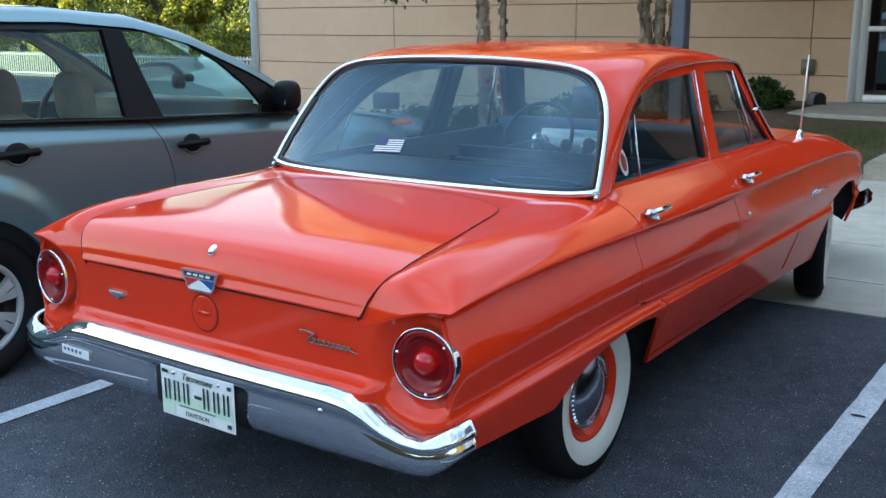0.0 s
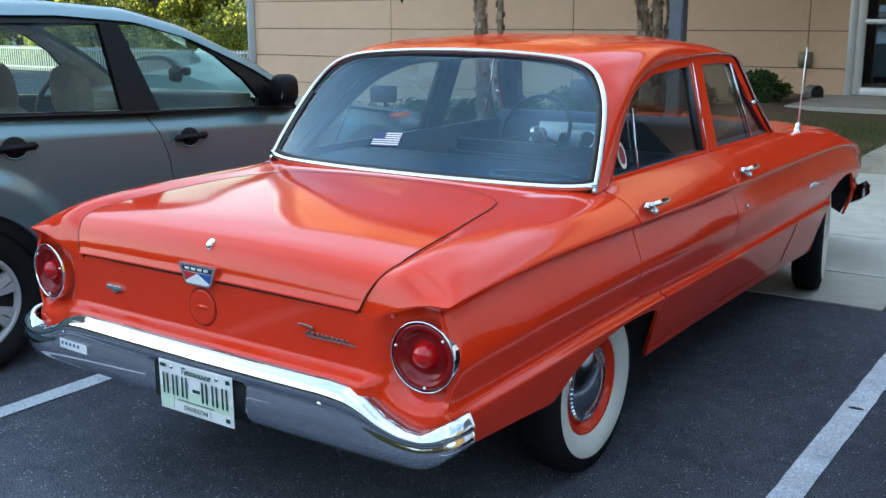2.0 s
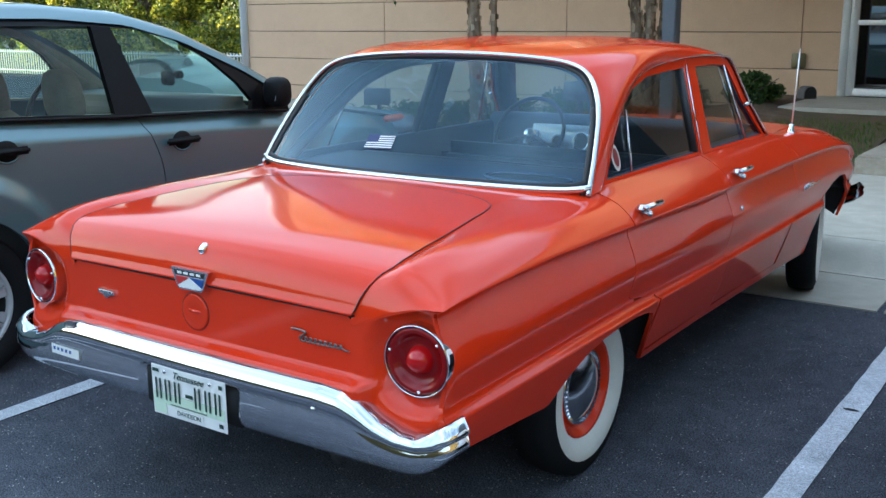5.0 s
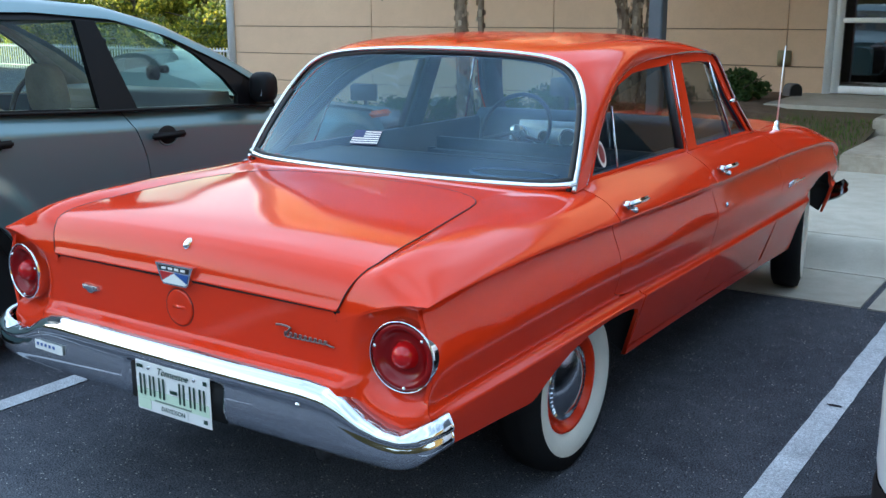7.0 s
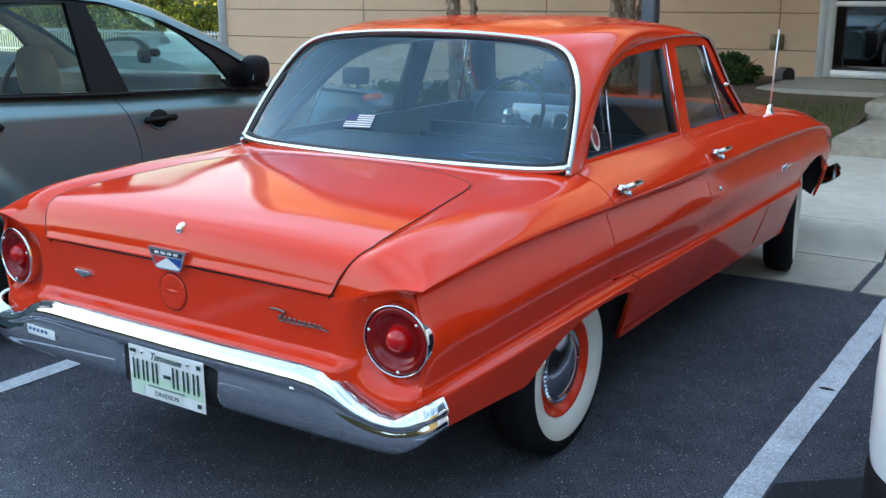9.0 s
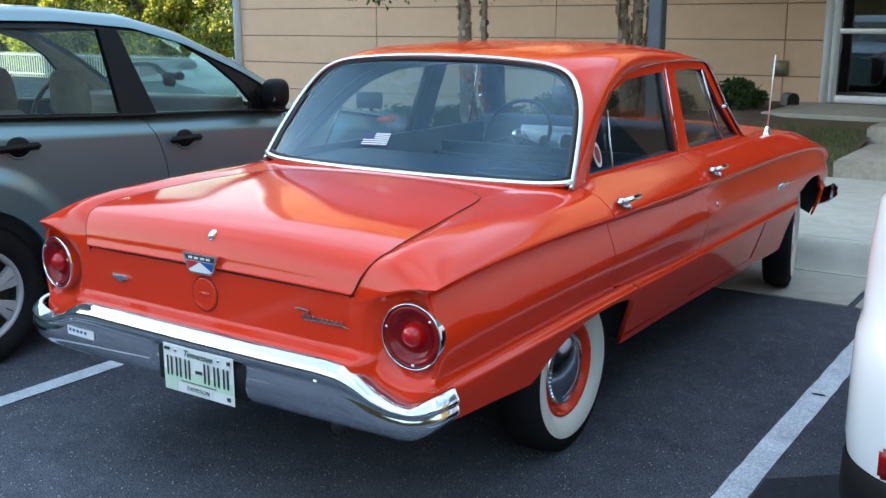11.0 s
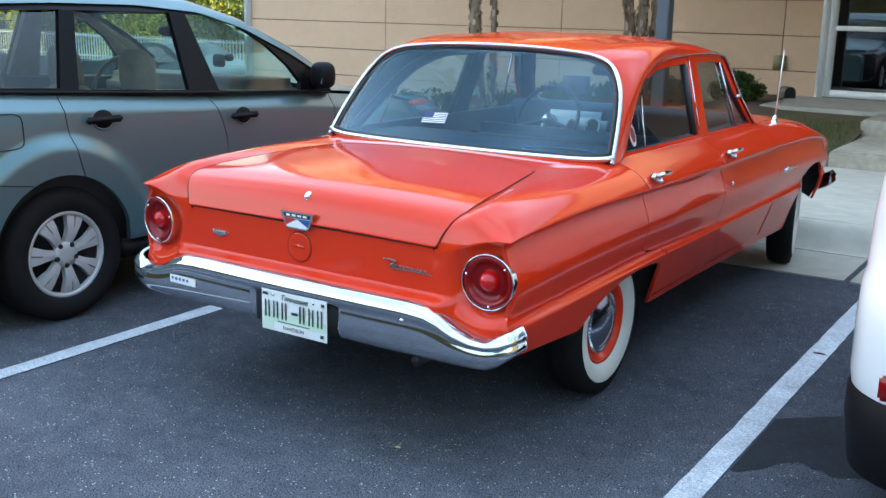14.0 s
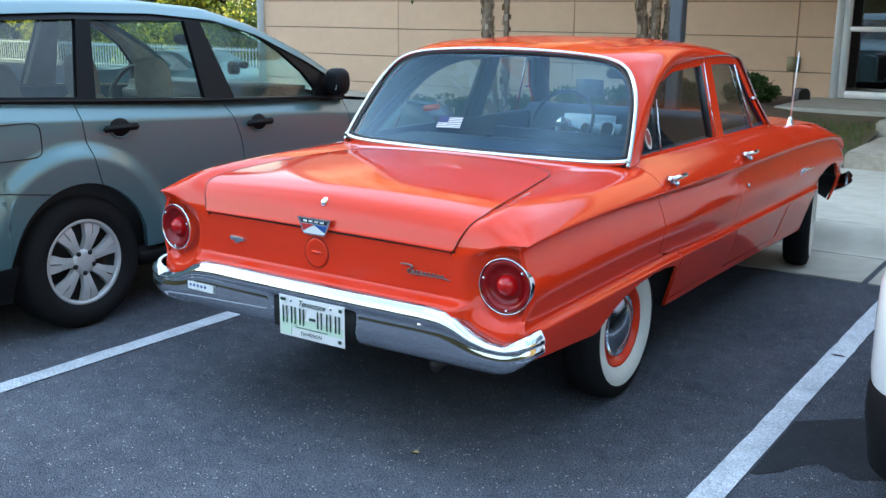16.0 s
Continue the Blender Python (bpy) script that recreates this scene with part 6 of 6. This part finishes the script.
def on_card(u, v, off=0.0):
    p = fl[0] * (1 - u) * (1 - v) + fl[1] * u * (1 - v) + fl[2] * u * v + fl[3] * (1 - u) * v
    return p + off * np.array((0.0, -0.74, 0.68))


card = put("flag_sticker", [on_card(0, 0), on_card(1, 0), on_card(1, 1), on_card(0, 1)], [(0, 1, 2, 3)], material("faded_red_print", (0.05, 0.06, 0.12), 0.6), sedan, "small striped flag sticker on the glass", smooth=False)
for i in range(6):
    v0 = (2 * i + 1) / 13
    put("stripe", [on_card(u, v, 0.001) for u, v in ((0, v0), (1, v0), (1, v0 + 1 / 13), (0, v0 + 1 / 13))], [(0, 1, 2, 3)], WHITE, card, smooth=False)
put("canton", [on_card(u, v, 0.002) for u, v in ((0, 6 / 13), (0.42, 6 / 13), (0.42, 1), (0, 1))], [(0, 1, 2, 3)], material("navy_print", (0.012, 0.03, 0.12), 0.5), card, smooth=False)

# ---- bright work and badges ----
# boot lock
v, f = lathe([(0.004, 0.016), (-0.005, 0.015), (-0.009, 0.010), (-0.010, 0.0005)], 24, axis="y")
LOCKM = Matrix.Translation((0.0, -0.944, 0.866)) @ Matrix.Rotation(radians(-52), 4, "X")
put("boot_lock", [LOCKM @ Vector((a * 0.8, b, c * 1.15)) for a, b, c in v], f, CHROME, sedan, "oval chrome boot lock")
# shield emblem on the lid's edge


def shield(pts, y0, y1, name, mat, parent, label=""):
    n = len(pts)
    V = [(x, y0, z) for x, z in pts] + [(x, y1, z) for x, z in pts]
    F = [tuple(range(n)), tuple(range(n, 2 * n))[::-1]] + [(i, n + i, n + (i + 1) % n, (i + 1) % n) for i in range(n)]
    bm = bmesh.new()
    me = bpy.data.meshes.new("t")
    me.from_pydata(V, [], F)
    bm.from_mesh(me)
    return part(name, bm, mat, parent, label, smooth=False)


EM = (-0.014, 0.779)
emb = shield([(EM[0] + x, EM[1] + z) for x, z in ((-0.078, 0.031), (0.078, 0.031), (0.070, 0.014), (0.056, -0.020), (0.046, -0.030), (-0.046, -0.030), (-0.056, -0.020), (-0.070, 0.014))], -0.990, -0.972, "shield_emblem", CHROME, sedan, "chrome shield emblem with red, white and blue enamel")
for nm, mat, pts in (("enamel_white", WHITE, ((-0.050, -0.020), (0.0, 0.006), (0.050, -0.020), (0.042, -0.025), (-0.042, -0.025))),
                     ("enamel_red", RED, ((-0.058, 0.008), (-0.050, -0.018), (0.0, 0.008))),
                     ("enamel_blue", BLUE, ((0.058, 0.008), (0.0, 0.008), (0.050, -0.018))),
                     ("enamel_black", SEAL, ((-0.064, 0.026), (0.064, 0.026), (0.058, 0.012), (-0.058, 0.012)))):
    shield([(EM[0] + x, EM[1] + z) for x, z in pts], -0.9915, -0.9895, nm, mat, emb)
for k in range(4):
    part("bar", box_bm(EM[0] - 0.039 + 0.026 * k, -0.9920, EM[1] + 0.019, 0.017, 0.002, 0.007), WHITE, emb, smooth=False)
# script: a flowing chrome ribbon
SCRIPT_METAL = material("tarnished_script_metal", (0.24, 0.22, 0.21), 0.30, 1.0, 0.4, 40)
SC = [(0.362, 0.699), (0.385, 0.701), (0.412, 0.697), (0.404, 0.688), (0.392, 0.672)]
script = tube("script_badge", [(x, -0.979, z) for x, z in catmull(SC, 26)], 0.0030, SCRIPT_METAL, sedan, "flowing dark chrome script badge")
wave = [(0.392 + 0.150 * i / 89 + 0.008 * math.cos(0.62 * i), 0.678 + (0.0075 - 0.003 * i / 89) * math.sin(0.62 * i)) for i in range(90)] + [(0.548, 0.6715), (0.562, 0.671)]
tube("ribbon", [(x, -0.980, z) for x, z in wave], 0.0024, SCRIPT_METAL, script, sides=6)
bad = shield([(-0.450, 0.690), (-0.380, 0.688), (-0.374, 0.676), (-0.396, 0.672), (-0.408, 0.664), (-0.424, 0.666), (-0.430, 0.674), (-0.448, 0.675)], -0.981, -0.970, "dealer_badge", DARK_CHROME, sedan, "small chrome dealer badge")
for k in range(5):
    part("bar", box_bm(-0.441 + 0.014 * k, -0.982, 0.682, 0.009, 0.002, 0.008), CHROME, bad, smooth=False)
# number plate: dark bars for its characters
pl = part("number_plate", box_bm(0.008, -1.043, 0.441, 0.306, 0.003, 0.150, 0.0012, 1), WHITE, sedan, "white and pale green number plate with dark characters", smooth=False)
part("green_field", box_bm(0.008, -1.0458, 0.418, 0.296, 0.001, 0.034), PALE_GREEN, pl, smooth=False)
part("green_corner", box_bm(-0.112, -1.0462, 0.388, 0.052, 0.001, 0.032), PALE_GREEN, pl, smooth=False)
for x in (-0.106, -0.066, -0.026, 0.058, 0.100, 0.140):
    for dx in (-0.0085, 0.0085):
        part("bar", box_bm(x - 0.008 + dx, -1.0485, 0.448, 0.0065, 0.001, 0.062), INK, pl, smooth=False)
for x, z, w, h in ((0.016, 0.446, 0.030, 0.010), (-0.122, 0.502, 0.026, 0.010), (0.146, 0.500, 0.014, 0.012), (0.142, 0.386, 0.016, 0.012)):
    part("bar", box_bm(x, -1.0485, z, w, 0.001, h), INK, pl, smooth=False)
part("label_field", box_bm(0.010, -1.0475, 0.387, 0.118, 0.001, 0.022), WHITE, pl, smooth=False)
part("bar", box_bm(0.010, -1.0478, 0.406, 0.150, 0.0008, 0.004), material("grey_ink", (0.15, 0.20, 0.17), 0.5), pl, smooth=False)
txt = bpy.data.curves.new("state_lettering", "FONT")
txt.body, txt.size, txt.align_x, txt.extrude, txt.shear = "Tennessee", 0.030, "CENTER", 0.0006, 0.35
to = new("state_lettering", txt)
to.parent = pl
to.data.materials.append(INK)
to.matrix_basis = pose(0.012, -1.0480, 0.488, 90, 0, 0)
ct = bpy.data.curves.new("county_lettering", "FONT")
ct.body, ct.size, ct.align_x, ct.extrude = "DAVIDSON", 0.0195, "CENTER", 0.0006
co = new("county_lettering", ct)
co.parent = pl
co.data.materials.append(INK)
co.matrix_basis = pose(0.010, -1.0485, 0.380, 90, 0, 0)
pl.location = (0.016, -0.012, 0.013)
for x in (-0.088, 0.100):
    v, f = lathe([(0.0, 0.006), (-0.003, 0.005), (-0.004, 0.0005)], 12, axis="y")
    put("plate_screw", [(x + a, -1.045 + b, 0.500 + c) for a, b, c in v], f, DARK_CHROME, pl)
# black block puts the recess's shade behind the plate
part("plate_recess_shade", box_bm(0.022, -1.034, 0.455, 0.392, 0.012, 0.112, 0.004), BLACK, rear_bumper, "black backing for the shade behind the number plate")
# sticker on the bumper
def face_y(x, z):
    """Depth of the rear bumper's lower face at a height."""
    return -1.061 + float(np.interp(abs(x), [0.30, 0.55, 0.70], [0.003, 0.008, 0.014])) + float(np.interp(z, [0.418, 0.433, 0.450, 0.467, 0.484, 0.502, 0.519], [0.003, 0.0015, 0.0, -0.001, -0.001, 0.0, 0.002])) - 0.0015


sv = [(x, face_y(x, z), z + 0.006) for z in np.linspace(0.464, 0.495, 5) for x in np.linspace(-0.617, -0.472, 9)]
put("bumper_sticker", sv, grid_faces(5, 9), WHITE, sedan, "torn white bumper sticker")
stick = bpy.data.objects["bumper_sticker"]
for k in range(5):
    xb = -0.600 + 0.021 * k
    put("bar", [(x, face_y(x, z) - 0.001, z + 0.006) for x, z in ((xb - 0.006, 0.477), (xb + 0.006, 0.477), (xb + 0.006, 0.487), (xb - 0.006, 0.487))], [(0, 1, 2, 3)], BLUE, stick, smooth=False)
tube("tailpipe", [(0.47, -0.30, 0.40), (0.485, -0.70, 0.372), (0.493, -0.965, 0.356)], 0.021, SEAL, sedan, "dark tailpipe under the bumper", 12)
# fender script, aerial
fs = tube("fender_script", [(0.872, y, z) for y, z in catmull([(1.99, 0.676), (2.02, 0.700), (2.03, 0.678), (2.06, 0.702), (2.07, 0.680), (2.11, 0.692), (2.13, 0.682), (2.17, 0.690), (2.20, 0.684), (2.26, 0.688)], 60)], 0.004, CHROME, sedan, "small chrome fender script")
tube("bar", [(0.872, 1.99, 0.692), (0.872, 2.14, 0.700)], 0.004, CHROME, fs)
v, f = lathe([(-0.006, 0.030), (0.004, 0.028), (0.010, 0.020), (0.030, 0.017), (0.040, 0.013), (0.055, 0.012), (0.062, 0.006)], 20, axis="z")
aer = put("aerial", [(0.716 + a, 2.27 + b, 0.898 + c) for a, b, c in v], f, CHROME, sedan, "chrome aerial base with thin mast")
tube("mast", [(0.716, 2.27, 0.95), (0.719, 2.29, 1.16), (0.722, 2.305, 1.325)], [0.0040, 0.0034, 0.0028], material("pale_steel", (0.75, 0.74, 0.72), 0.3, 0.6), aer)
# round sticker on the rear quarter light
stv = [(lean(0.318 + 0.030 * math.cos(a), 1.022 + 0.046 * math.sin(a), -0.011)[0], 0.318 + 0.030 * math.cos(a), 1.022 + 0.046 * math.sin(a)) for a in np.linspace(0, 2 * math.pi, 33)[:-1]]
stk = put("window_sticker", stv, [tuple(range(32))], material("cream_print", (0.62, 0.58, 0.52), 0.6), sedan, "round red and cream window sticker", smooth=False)
put("red_disc", [(lean(y, z, -0.0095)[0], y, z) for y, z in [(0.318 + 0.020 * math.cos(a), 1.022 + 0.031 * math.sin(a)) for a in np.linspace(0, 2 * math.pi, 33)[:-1]]], [tuple(range(32))], material("maroon_print", (0.22, 0.025, 0.025), 0.4), stk, smooth=False)

# ---- floodlights on stems before the bed, and the teal car far left ----
GREY_LAMP = material("bronze_lamp_metal", (0.05, 0.052, 0.058), 0.45, 0.3)
for x, y, z, yaw in ((-5.06, 6.22, 0.60, 30), (-2.52, 6.25, 0.75, -20)):
    zb = 0.15
    fl_t = thing("floodlight", "dark box floodlight on a short stem in the lawn", "floodlight", "floodlights in the lawn")
    m = pose(x, y, z, 0, 0, yaw)
    hb = box_bm(0, 0, 0, 0.29, 0.16, 0.18, 0.012, 2)
    for vv in hb.verts:
        vv.co = m @ vv.co
    part("lamp_head", hb, GREY_LAMP, fl_t)
    tube("stem", [(x + 0.02, y, zb), (x + 0.02, y, z - 0.02)], 0.022, GREY_LAMP, fl_t)
TEAL = material("teal_metallic", (0.006, 0.034, 0.042), 0.5, 0.2, 0.3, 4, coat=0.15)
teal = thing("teal_sedan", "teal sedan parked farther along the lot", "car", at=(-14.9, 11.7, -0.66))
teal.rotation_euler = (0, 0, radians(-90))
teal.scale = (1, 1, 0.92)
profile = [(-2.2, 0.55), (-2.1, 0.92), (-1.2, 1.02), (-0.55, 1.38), (0.35, 1.42), (1.15, 1.05), (2.0, 0.88), (2.25, 0.60), (2.2, 0.30), (-2.15, 0.30)]
TV = []
prof = even(catmull(profile[:8], 60), 50)
for s in (-1, -0.92, 0, 0.92, 1):
    for y, z in prof:
        tum = 0.22 * max(0, (z - 0.95) / 0.45)
        TV.append((s * (0.88 - tum), y, z if abs(s) > 0.95 else z + 0.01 + 0.03 * (1 - s * s)))
put("body", TV, grid_faces(5, 50), TEAL, teal)
for s in (-1, 1):
    V = [(s * (0.88 - 0.22 * max(0, (z - 0.95) / 0.45)), y, z) for y, z in prof] + [(s * 0.86, y, 0.30) for y, z in prof]
    put("side_panel", V, grid_faces(2, 50), TEAL, teal)
    for y in (-1.35, 1.35):
        v, f = lathe([(-0.09, 0.20), (-0.09, 0.31), (0.09, 0.31), (0.09, 0.20), (0.06, 0.001)], 28)
        put("wheel", [(s * (0.80 + a), y + b, 0.30 + c) for a, b, c in v], f, RUBBER, teal)
    put("side_window", [(s * (0.885 - 0.22 * max(0, (z - 0.95) / 0.45)), y, z) for y, z in ((-1.0, 1.02), (-0.50, 1.33), (0.30, 1.36), (0.95, 1.05))], [(0, 1, 2, 3)], DARK_GLASS, teal, smooth=False)
put("windscreen", [(x, y, z) for x, y, z in ((-0.78, 1.10, 1.10), (0.78, 1.10, 1.10), (0.66, 0.45, 1.435), (-0.66, 0.45, 1.435))], [(0, 1, 2, 3)], material("pale_screen_glass", (0.05, 0.10, 0.11), 0.15), teal, smooth=False)
